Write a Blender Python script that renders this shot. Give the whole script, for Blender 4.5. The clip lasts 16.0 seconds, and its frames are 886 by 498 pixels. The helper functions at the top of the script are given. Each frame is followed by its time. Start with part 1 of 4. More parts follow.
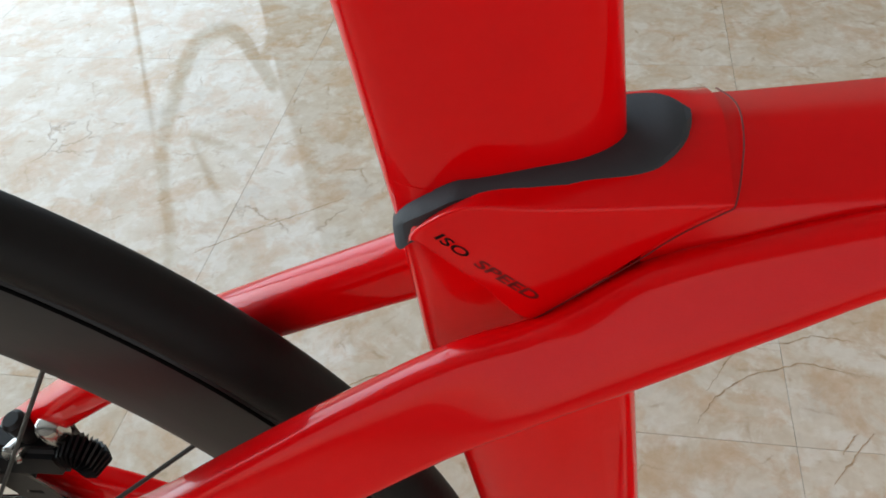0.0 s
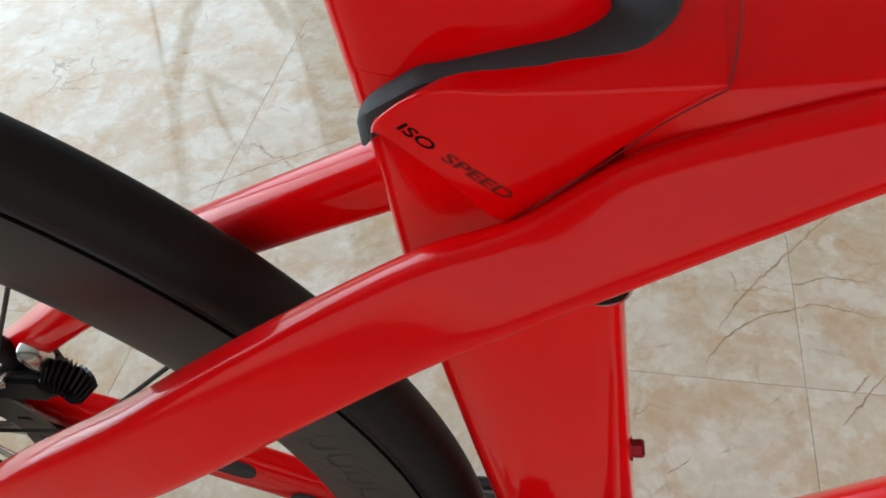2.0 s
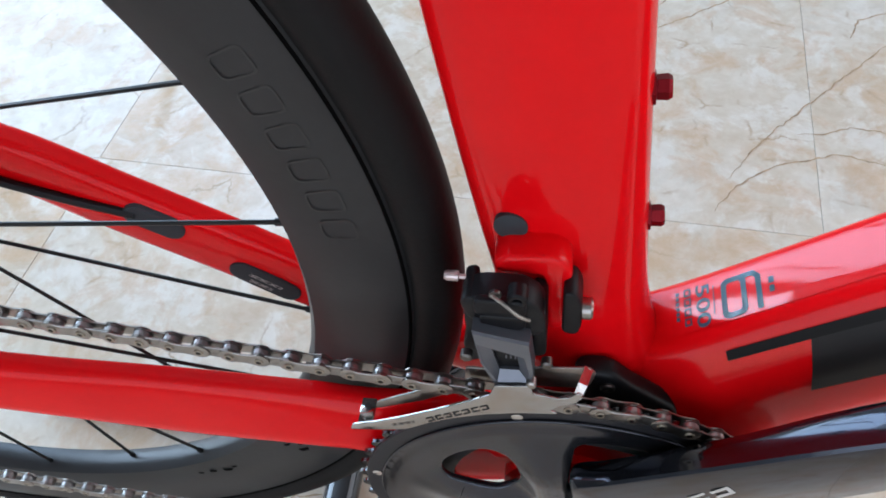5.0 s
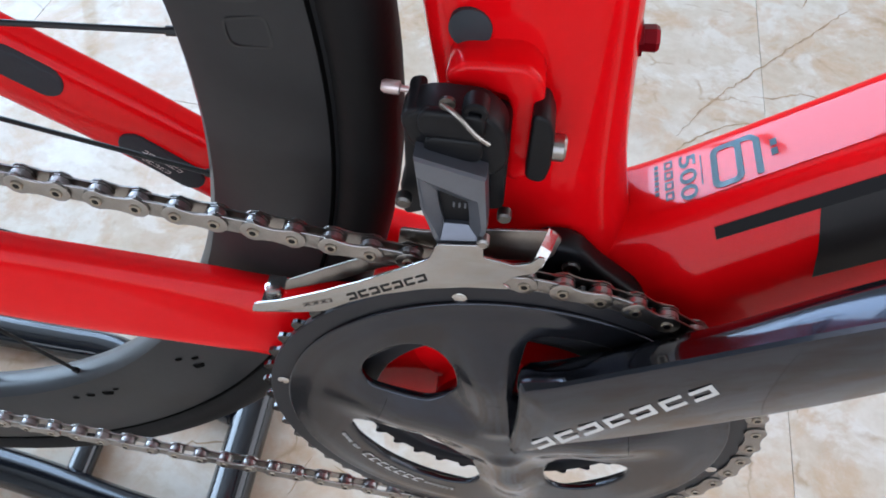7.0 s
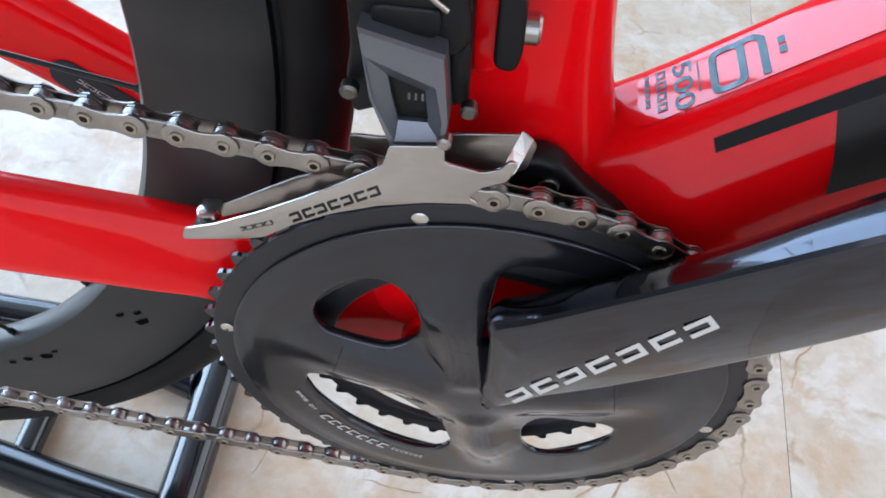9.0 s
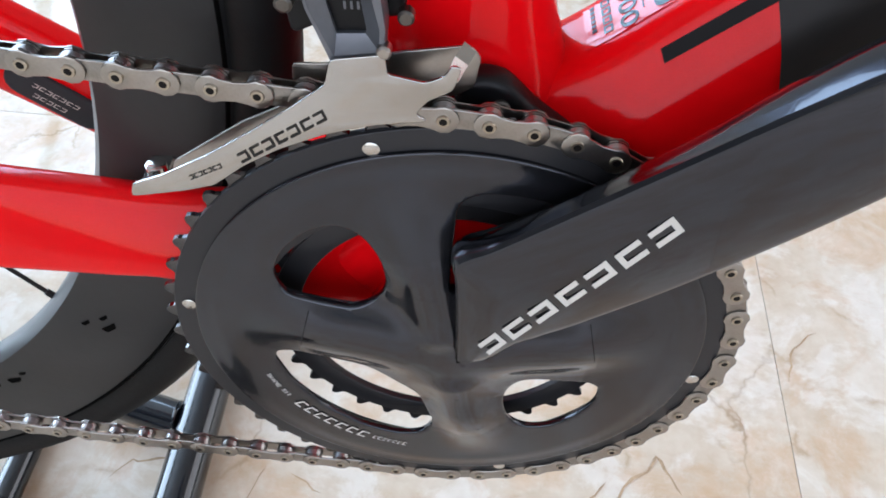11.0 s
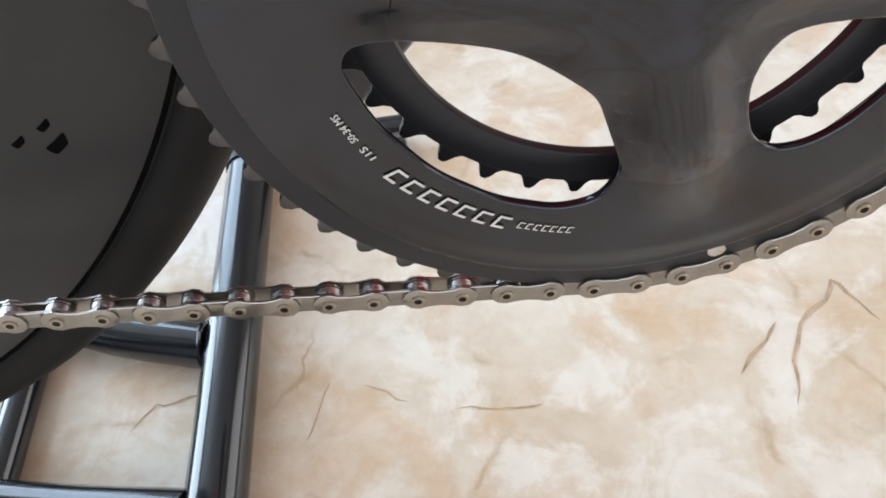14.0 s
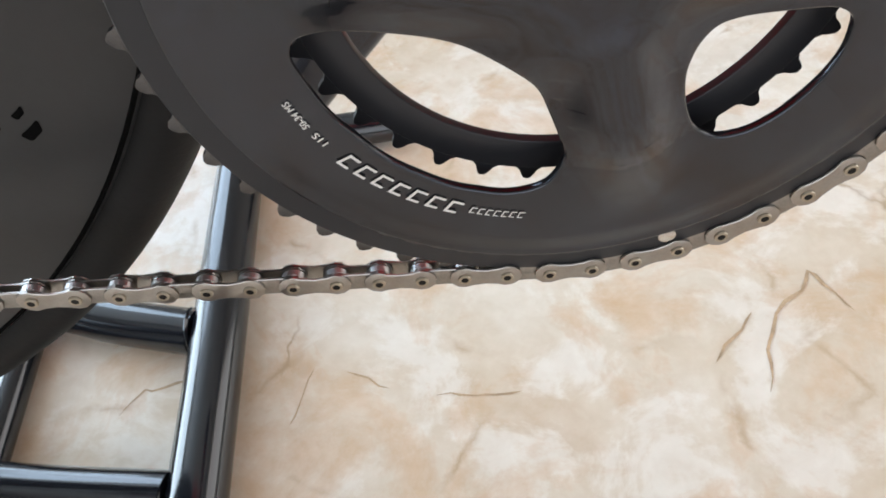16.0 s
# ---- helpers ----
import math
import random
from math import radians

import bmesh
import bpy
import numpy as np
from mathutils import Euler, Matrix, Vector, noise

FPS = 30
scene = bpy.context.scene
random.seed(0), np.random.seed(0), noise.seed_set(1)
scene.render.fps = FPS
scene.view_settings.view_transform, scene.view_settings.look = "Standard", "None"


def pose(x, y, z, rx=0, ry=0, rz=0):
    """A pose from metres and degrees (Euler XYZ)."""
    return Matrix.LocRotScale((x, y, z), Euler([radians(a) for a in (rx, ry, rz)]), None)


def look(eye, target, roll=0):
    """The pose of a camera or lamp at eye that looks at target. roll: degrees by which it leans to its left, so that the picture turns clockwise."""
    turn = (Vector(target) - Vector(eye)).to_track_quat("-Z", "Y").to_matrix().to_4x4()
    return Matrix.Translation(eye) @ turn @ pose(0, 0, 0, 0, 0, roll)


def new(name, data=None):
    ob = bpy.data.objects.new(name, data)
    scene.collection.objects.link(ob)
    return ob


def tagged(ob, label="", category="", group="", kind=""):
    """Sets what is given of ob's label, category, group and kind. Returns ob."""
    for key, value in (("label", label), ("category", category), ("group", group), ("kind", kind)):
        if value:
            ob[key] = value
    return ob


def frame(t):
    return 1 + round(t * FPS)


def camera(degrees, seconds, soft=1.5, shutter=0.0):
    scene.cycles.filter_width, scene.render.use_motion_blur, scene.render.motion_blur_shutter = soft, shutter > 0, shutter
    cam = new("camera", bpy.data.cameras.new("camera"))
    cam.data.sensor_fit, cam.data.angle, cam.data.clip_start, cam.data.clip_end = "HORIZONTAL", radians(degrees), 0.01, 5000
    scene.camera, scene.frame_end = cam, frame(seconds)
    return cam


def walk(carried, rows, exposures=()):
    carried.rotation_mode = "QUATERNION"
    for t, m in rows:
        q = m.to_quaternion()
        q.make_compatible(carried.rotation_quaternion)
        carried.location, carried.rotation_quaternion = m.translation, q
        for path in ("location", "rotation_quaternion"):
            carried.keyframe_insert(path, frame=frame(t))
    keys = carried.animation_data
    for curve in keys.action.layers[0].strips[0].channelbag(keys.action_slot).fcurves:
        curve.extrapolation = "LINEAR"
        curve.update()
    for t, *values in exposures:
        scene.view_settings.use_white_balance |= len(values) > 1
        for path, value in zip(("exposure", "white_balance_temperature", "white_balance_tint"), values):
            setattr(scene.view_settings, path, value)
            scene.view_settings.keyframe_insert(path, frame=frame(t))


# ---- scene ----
cam = camera(57.73, 16.0, soft=1.8)
PATH = [
    (0, look((-0.0271, -0.1804, 0.8406), (-0.0650, 0.0337, 0.6340), -6.66)),
    (0.5, look((-0.0349, -0.1882, 0.8890), (-0.0779, 0.0265, 0.6839), -7.02)),
    (1, look((-0.0447, -0.1859, 0.8942), (-0.0922, 0.0271, 0.6882), -6.87)),
    (1.5, look((-0.0372, -0.1786, 0.8590), (-0.0825, 0.0298, 0.6480), -6.89)),
    (2, look((-0.0165, -0.1753, 0.8168), (-0.0601, 0.0243, 0.5971), -7.97)),
    (2.5, look((-0.0068, -0.1736, 0.7897), (-0.0517, 0.0201, 0.5651), -9.65)),
    (3, look((-0.0025, -0.1785, 0.7651), (-0.0493, 0.0117, 0.5379), -11.31)),
    (3.5, look((-0.0056, -0.1942, 0.7382), (-0.0518, -0.0045, 0.5105), -11.15)),
    (4, look((-0.0074, -0.1968, 0.6968), (-0.0523, -0.0102, 0.4662), -9.90)),
    (4.5, look((-0.0014, -0.1965, 0.6802), (-0.0461, -0.0143, 0.4461), -9.13)),
    (4.7, look((-0.0065, -0.1995, 0.6771), (-0.0504, -0.0175, 0.4426), -8.04)),
    (6.8, look((-0.0242, -0.2034, 0.5903), (-0.0381, -0.0206, 0.3529), 3.66)),
    (7, look((-0.0186, -0.2032, 0.5858), (-0.0321, -0.0191, 0.3494), 3.63)),
    (7.5, look((-0.0121, -0.1984, 0.5730), (-0.0226, -0.0139, 0.3366), 4.54)),
    (8, look((-0.0126, -0.1974, 0.5641), (-0.0226, -0.0121, 0.3283), 4.96)),
    (8.5, look((-0.0121, -0.1948, 0.5502), (-0.0212, -0.0130, 0.3118), 5.02)),
    (10.8, look((0.0089, -0.2287, 0.5225), (0.0004, -0.0251, 0.3023), 1.75)),
    (11, look((0.0050, -0.2248, 0.5116), (-0.0036, -0.0207, 0.2919), 0.84)),
    (11.5, look((-0.0031, -0.2165, 0.4691), (-0.0140, -0.0139, 0.2481), -2.61)),
    (12, look((-0.0152, -0.2054, 0.4293), (-0.0260, -0.0050, 0.2064), -5.85)),
    (12.5, look((-0.0369, -0.1997, 0.4029), (-0.0468, -0.0004, 0.1789), -7.73)),
    (13, look((-0.0513, -0.1903, 0.3717), (-0.0611, 0.0066, 0.1455), -9.07)),
    (13.5, look((-0.0480, -0.1887, 0.3648), (-0.0582, 0.0058, 0.1366), -9.59)),
    (14, look((-0.0434, -0.1879, 0.3618), (-0.0538, 0.0059, 0.1330), -10.00)),
    (14.5, look((-0.0425, -0.1876, 0.3615), (-0.0529, 0.0060, 0.1326), -9.99)),
    (15, look((-0.0427, -0.1859, 0.3616), (-0.0536, 0.0068, 0.1320), -9.73)),
    (15.5, look((-0.0364, -0.1886, 0.3589), (-0.0478, 0.0047, 0.1298), -10.09)),
    (16, look((-0.0295, -0.1965, 0.3642), (-0.0432, -0.0037, 0.1348), -10.52)),
]
EXPOSURES = [(0.0, -0.50, 7250, 10), (2.0, -0.48, 7400, 10), (3.0, -0.24, 7000, 10), (4.5, 0.04, 6150, 10), (7.0, 0.22, 6000, 11), (8.5, 0.30, 6000, 11), (11.0, 0.44, 6250, 11), (12.0, 0.47, 6550, 10), (14.5, 0.47, 6800, 10), (16.0, 0.44, 6850, 10)]
walk(cam, PATH, EXPOSURES)

# ---- world and light ----
world = bpy.data.worlds.new("daylight")
scene.world = world
world.use_nodes = True
wt = world.node_tree
sky = wt.nodes.new("ShaderNodeTexSky")
sky.sky_type, sky.sun_disc = "NISHITA", False
sky.sun_elevation, sky.sun_rotation = radians(48), radians(200)
wt.links.new(sky.outputs["Color"], wt.nodes["Background"].inputs["Color"])
wt.nodes["Background"].inputs["Strength"].default_value = 0.12


def area_light(name, m, sx, sy, watts, colour):
    data = bpy.data.lights.new(name, "AREA")
    data.shape, data.size, data.size_y, data.energy, data.color = "RECTANGLE", sx, sy, watts, colour
    ob = new(name, data)
    ob.matrix_world = m
    return ob


# daylight that comes in by the north window and the west door
area_light("north_window_light", look((-2.10, 2.62, 1.70), (-2.10, 0, 1.70)), 2.04, 2.49, 90, (0.58, 0.77, 1.0))
area_light("west_door_light", look((-3.22, 1.30, 1.25), (0, 1.30, 1.25)), 2.4, 2.3, 145, (0.64, 0.82, 1.0))
# unseen fill lamps, added to brighten south-facing sides and the floor
area_light("south_fill_light", look((0.1, -2.42, 1.41), (0.1, 0, 1.1)), 4.5, 2.2, 30, (0.95, 0.97, 1.0))
area_light("east_fill_light", look((3.02, 0.5, 1.36), (0, 0.5, 1.1)), 3.6, 2.1, 40, (1.0, 0.95, 0.90))

# ---- materials ----


def material(name):
    m = bpy.data.materials.new(name)
    m.use_nodes = True
    return m, m.node_tree, m.node_tree.nodes["Principled BSDF"]


def link(nt, a, b):
    nt.links.new(a, b)


def coords(nt, scale=1.0):
    tc = nt.nodes.new("ShaderNodeTexCoord")
    mp = nt.nodes.new("ShaderNodeMapping")
    mp.inputs["Scale"].default_value = (scale, scale, scale)
    link(nt, tc.outputs["Object"], mp.inputs["Vector"])
    return mp.outputs["Vector"]


def noise_tex(nt, vec, scale, detail=4.0, rough=0.55, distortion=0.0):
    n = nt.nodes.new("ShaderNodeTexNoise")
    n.inputs["Scale"].default_value, n.inputs["Detail"].default_value = scale, detail
    n.inputs["Roughness"].default_value, n.inputs["Distortion"].default_value = rough, distortion
    link(nt, vec, n.inputs["Vector"])
    return n


def ramp(nt, fac, stops):
    r = nt.nodes.new("ShaderNodeValToRGB")
    el = r.color_ramp.elements
    while len(el) < len(stops):
        el.new(0.5)
    for e, (p, c) in zip(el, stops):
        e.position, e.color = p, (*c, 1) if len(c) == 3 else c
    link(nt, fac, r.inputs["Fac"])
    return r.outputs["Color"]


def mix(nt, fac, a, b, mode="MIX"):
    m = nt.nodes.new("ShaderNodeMix")
    m.data_type, m.blend_type = "RGBA", mode
    for sock, v in ((m.inputs["Factor"], fac), (m.inputs["A"], a), (m.inputs["B"], b)):
        if hasattr(v, "is_output"):
            link(nt, v, sock)
        elif isinstance(v, (int, float)):
            sock.default_value = v
        else:
            sock.default_value = (*v, 1)
    return m.outputs["Result"]


def bump(nt, bsdf, height, strength, distance=0.001):
    b = nt.nodes.new("ShaderNodeBump")
    b.inputs["Strength"].default_value, b.inputs["Distance"].default_value = strength, distance
    link(nt, height, b.inputs["Height"])
    link(nt, b.outputs["Normal"], bsdf.inputs["Normal"])


def plain(name, colour, rough, metal=0.0, coat=0.0, spec=0.5, vary=0.12, scale=60.0, bumpy=0.0, coat_ior=1.5, coat_rough=0.04):
    """A surface with a slight two-scale variation of colour and gloss."""
    m, nt, b = material(name)
    vec = coords(nt)
    n1, n2 = noise_tex(nt, vec, scale, 5), noise_tex(nt, vec, scale * 9, 3)
    low = tuple(c * (1 - vary) for c in colour)
    high = tuple(min(1, c * (1 + vary)) for c in colour)
    c1 = ramp(nt, n1.outputs["Fac"], ((0.3, low), (0.7, high)))
    link(nt, mix(nt, 0.25, c1, ramp(nt, n2.outputs["Fac"], ((0.3, low), (0.7, high)))), b.inputs["Base Color"])
    r = nt.nodes.new("ShaderNodeMapRange")
    r.inputs["To Min"].default_value, r.inputs["To Max"].default_value = rough * 0.85, min(1, rough * 1.15)
    link(nt, n1.outputs["Fac"], r.inputs["Value"])
    link(nt, r.outputs["Result"], b.inputs["Roughness"])
    b.inputs["Metallic"].default_value = metal
    b.inputs["Specular IOR Level"].default_value = spec
    b.inputs["Coat Weight"].default_value = coat
    b.inputs["Coat Roughness"].default_value = coat_rough
    b.inputs["Coat IOR"].default_value = coat_ior
    if bumpy:
        bump(nt, b, n2.outputs["Fac"], bumpy, 0.0004)
    return m


RED = plain("red_gloss_paint", (0.82, 0.002, 0.005), 0.35, coat=1.0, spec=0.02, vary=0.05, scale=30, coat_ior=1.29, coat_rough=0.07)
FILM = plain("clear_film_over_red_paint", (0.82, 0.002, 0.005), 0.35, coat=1.0, spec=0.02, vary=0.05, scale=30, coat_ior=1.56, coat_rough=0.05)
BLACK_GLOSS = plain("black_gloss_paint", (0.003, 0.003, 0.004), 0.25, spec=0.02, coat=0.5, vary=0.1, scale=30, coat_ior=1.24, coat_rough=0.06)
CARBON = plain("satin_black_rim", (0.024, 0.0235, 0.024), 0.36, spec=0.32, vary=0.15, scale=25, bumpy=0.1)
RUBBER = plain("tyre_rubber", (0.0080, 0.0074, 0.0074), 0.58, spec=0.18, vary=0.2, scale=40, bumpy=0.35)
PAD = plain("grey_rubber", (0.030, 0.036, 0.042), 0.75, vary=0.12, scale=60, bumpy=0.3)
CRANK = plain("dark_anodised_metal", (0.033, 0.036, 0.048), 0.18, metal=0.9, coat=0.7, vary=0.03, scale=35)
RING = plain("black_anodised_ring", (0.030, 0.030, 0.034), 0.40, metal=0.5, vary=0.04, scale=35)
STEEL = plain("polished_steel", (0.46, 0.45, 0.435), 0.16, metal=1.0, vary=0.08, scale=60)
CHAIN = plain("nickel_chain_plate", (0.36, 0.335, 0.31), 0.30, metal=1.0, vary=0.15, scale=120)
CHAIN_DARK = plain("oily_chain_steel", (0.13, 0.12, 0.11), 0.36, metal=1.0, vary=0.25, scale=150)
PLASTIC = plain("black_plastic", (0.006, 0.006, 0.007), 0.42, spec=0.25, vary=0.15, scale=60, bumpy=0.15)
FD_GREY = plain("grey_satin_metal", (0.17, 0.18, 0.205), 0.34, metal=0.7, vary=0.1, scale=60)
STAND = plain("glossy_black_tube_paint", (0.009, 0.010, 0.013), 0.36, coat=1.0, spec=0.02, vary=0.15, scale=40, bumpy=0.05, coat_ior=1.62, coat_rough=0.13)
SPOKE = plain("black_spoke_steel", (0.012, 0.012, 0.012), 0.35, metal=0.5, vary=0.1)
WHITE_INK = plain("silver_ink", (0.62, 0.60, 0.57), 0.4, vary=0.06)
GREY_INK = plain("grey_ink", (0.022, 0.020, 0.019), 0.45, spec=0.2, vary=0.06)
SEAM = plain("dark_red_seam", (0.16, 0.002, 0.003), 0.5, vary=0.1)
FAINT_INK = plain("faint_dark_red_ink", (0.26, 0.006, 0.007), 0.4, vary=0.06)
RIM_INK = plain("faint_rim_ink", (0.020, 0.019, 0.0185), 0.38, vary=0.06)
DARK_INK_HOLLOW = plain("dark_ink_and_pin_hollow", (0.005, 0.004, 0.004), 0.4, spec=0.15, vary=0.06)
TEAL_INK = plain("blue_grey_ink", (0.04, 0.15, 0.20), 0.35, coat=0.8, vary=0.06)
CHROME = plain("chrome_bolt", (0.60, 0.58, 0.55), 0.2, metal=1.0, vary=0.08)
WALL = plain("white_wall_paint", (0.30, 0.285, 0.265), 0.7, vary=0.04, scale=3, bumpy=0.1)
CEIL = plain("white_ceiling_paint", (0.42, 0.41, 0.395), 0.8, vary=0.03, scale=3)
GROUT = plain("beige_grout", (0.60, 0.51, 0.41), 0.8, vary=0.1, scale=80)
TRIM = plain("bronze_window_metal", (0.16, 0.12, 0.085), 0.4, metal=0.3, vary=0.1)


def marble():
    m, nt, b = material("cream_marble_tile")
    tc = nt.nodes.new("ShaderNodeTexCoord")
    info = nt.nodes.new("ShaderNodeObjectInfo")
    add = nt.nodes.new("ShaderNodeVectorMath")
    add.operation = "MULTIPLY_ADD"
    link(nt, info.outputs["Random"], add.inputs[0])
    add.inputs[1].default_value = (37.0, 53.0, 11.0)
    link(nt, tc.outputs["Object"], add.inputs[2])
    vec = add.outputs["Vector"]
    big = noise_tex(nt, vec, 5.5, 5, 0.6, 0.7)
    cloud = noise_tex(nt, vec, 18, 8, 0.66, 0.4)
    fine = noise_tex(nt, vec, 70, 4, 0.6, 0.3)
    base = ramp(nt, big.outputs["Fac"], ((0.28, (0.60, 0.44, 0.30)), (0.42, (0.68, 0.55, 0.41)), (0.56, (0.76, 0.66, 0.54)), (0.74, (0.66, 0.58, 0.49))))
    patch = ramp(nt, cloud.outputs["Fac"], ((0.50, (0, 0, 0)), (0.58, (1, 1, 1))))
    col = mix(nt, mix(nt, 0.6, (0, 0, 0), patch), base, (0.86, 0.795, 0.71))
    warm = ramp(nt, noise_tex(nt, vec, 14, 8, 0.66, 0.5).outputs["Fac"], ((0.49, (0, 0, 0)), (0.54, (0.28, 0.28, 0.28)), (0.60, (0.50, 0.50, 0.50)), (0.72, (0.74, 0.74, 0.74))))
    col = mix(nt, warm, col, (0.62, 0.36, 0.17))
    col = mix(nt, 0.2, col, ramp(nt, fine.outputs["Fac"], ((0.3, (0.46, 0.35, 0.25)), (0.7, (0.84, 0.79, 0.72)))))
    # thin crooked veins, broken up by a mask
    for scale, width, tone, lo, hi in ((2.4, 0.0024, (0.36, 0.23, 0.13), 0.58, 0.66), (6.0, 0.0050, (0.44, 0.29, 0.17), 0.58, 0.68), (13.0, 0.020, (0.48, 0.33, 0.20), 0.55, 0.68)):
        warp = noise_tex(nt, vec, scale * 1.6, 6, 0.6)
        sub = nt.nodes.new("ShaderNodeVectorMath")
        sub.operation = "MULTIPLY_ADD"
        link(nt, warp.outputs["Color"], sub.inputs[0])
        sub.inputs[1].default_value = (0.42 / scale, 0.42 / scale, 0.42 / scale)
        link(nt, vec, sub.inputs[2])
        vor = nt.nodes.new("ShaderNodeTexVoronoi")
        vor.feature = "DISTANCE_TO_EDGE"
        vor.inputs["Scale"].default_value = scale
        link(nt, sub.outputs["Vector"], vor.inputs["Vector"])
        line = ramp(nt, vor.outputs["Distance"], ((0.0, (1, 1, 1)), (width, (0.55, 0.55, 0.55)), (width * 2.2, (0, 0, 0))))
        mask = ramp(nt, noise_tex(nt, vec, scale * 1.7, 3).outputs["Fac"], ((lo, (0, 0, 0)), (hi, (0.8, 0.8, 0.8))))
        col = mix(nt, mix(nt, 1.0, line, mask, "MULTIPLY"), col, tone)
    link(nt, col, b.inputs["Base Color"])
    rr = ramp(nt, fine.outputs["Fac"], ((0.2, (0.03, 0.03, 0.03)), (0.8, (0.075, 0.075, 0.075))))
    link(nt, rr, b.inputs["Roughness"])
    b.inputs["Specular IOR Level"].default_value = 0.26
    bump(nt, b, big.outputs["Fac"], 0.05, 0.002)
    return m


MARBLE = marble()
VEIN = plain("brown_marble_vein", (0.50, 0.35, 0.22), 0.12, vary=0.4, scale=90)

# ---- mesh helpers ----


def to_object(name, bm, mat, parent=None, smooth=True, label=""):
    me = bpy.data.meshes.new(name)
    bmesh.ops.recalc_face_normals(bm, faces=bm.faces)
    bm.to_mesh(me)
    bm.free()
    for p in me.polygons:
        p.use_smooth = smooth
    for one in mat if isinstance(mat, (list, tuple)) else (mat,):
        me.materials.append(one)
    ob = new(name, me)
    ob.parent = parent
    if label:
        ob["label"] = label
    return ob


def part(name, bm, mat, parent, label="", smooth=True, sharp=35):
    ob = to_object(name, bm, mat, parent, smooth, label)
    if smooth and sharp:
        ob.data.set_sharp_from_angle(angle=radians(sharp))
    return ob


def ring_loft(bm, rings, closed=False, caps=True):
    rows = [[bm.verts.new(p) for p in r] for r in rings]
    n = len(rows[0])
    pairs = list(zip(rows, rows[1:])) + ([(rows[-1], rows[0])] if closed else [])
    for a, b in pairs:
        for i in range(n):
            bm.faces.new((a[i], a[(i + 1) % n], b[(i + 1) % n], b[i]))
    if caps and not closed:
        bm.faces.new(rows[0])
        bm.faces.new(rows[-1])
    return bm


def section(c, u, v, a, b, power=2.6, n=32):
    """A rounded-square ring round c with half sizes a along u and b along v."""
    out = []
    for i in range(n):
        t = 2 * math.pi * i / n
        ct, st = math.cos(t), math.sin(t)
        out.append(c + u * (a * math.copysign(abs(ct) ** (2 / power), ct)) + v * (b * math.copysign(abs(st) ** (2 / power), st)))
    return out


def smooth_rows(rows, k=6):
    """Catmull-Rom through rows of numbers."""
    rows = [np.array(r, float) for r in rows]
    rows = [2 * rows[0] - rows[1]] + rows + [2 * rows[-1] - rows[-2]]
    out = []
    for i in range(1, len(rows) - 2):
        p0, p1, p2, p3 = rows[i - 1 : i + 3]
        for j in range(k):
            t = j / k
            out.append(0.5 * (2 * p1 + (p2 - p0) * t + (2 * p0 - 5 * p1 + 4 * p2 - p3) * t * t + (3 * p1 - p0 - 3 * p2 + p3) * t**3))
    out.append(rows[-2])
    return out


def beam(rows, power=2.6, n=32, k=6):
    """A bar through rows (x, y, z, half depth across the run, half width in y)."""
    pts = smooth_rows(rows, k)
    rings = []
    for i, p in enumerate(pts):
        a, b = pts[max(i - 1, 0)], pts[min(i + 1, len(pts) - 1)]
        d = Vector((b - a)[:3]).normalized()
        side = Vector((0, 1, 0))
        side = (side - d * side.dot(d)).normalized()
        up = side.cross(d).normalized()
        rings.append(section(Vector(p[:3]), up, side, p[3], p[4], power, n))
    return ring_loft(bmesh.new(), rings)


def pipe(points, radius, n=12, k=5, bm=None, smooth=True):
    pts = smooth_rows([(*p, 0) for p in points], k) if smooth else [np.array((*p, 0), float) for p in points]
    rings, side = [], None
    for i, p in enumerate(pts):
        a, b = pts[max(i - 1, 0)], pts[min(i + 1, len(pts) - 1)]
        d = Vector((b - a)[:3]).normalized()
        if side is None:
            side = d.orthogonal().normalized()
        side = (side - d * side.dot(d)).normalized()
        rings.append(section(Vector(p[:3]), side, d.cross(side), radius, radius, 2, n))
    return ring_loft(bm or bmesh.new(), rings)


def turned(profile, centre, n=96, axis="y", bm=None):
    """A closed profile of (radius, offset along the axis) turned round the axis through centre."""
    rings = []
    for i in range(n):
        t = 2 * math.pi * i / n
        rings.append([Vector(centre) + Vector((r * math.cos(t), o, r * math.sin(t))) for r, o in profile])
    return ring_loft(bm or bmesh.new(), rings, closed=True)


def disc_solid(profile, centre, n=32, direction=(0, -1, 0), bm=None):
    """Rings of (radius, height) up a direction, closed by caps: bolts, caps and bosses."""
    d = Vector(direction).normalized()
    u = d.orthogonal().normalized()
    rings = [section(Vector(centre) + d * h, u, d.cross(u), r, r, 2, n) for r, h in profile]
    return ring_loft(bm or bmesh.new(), rings)


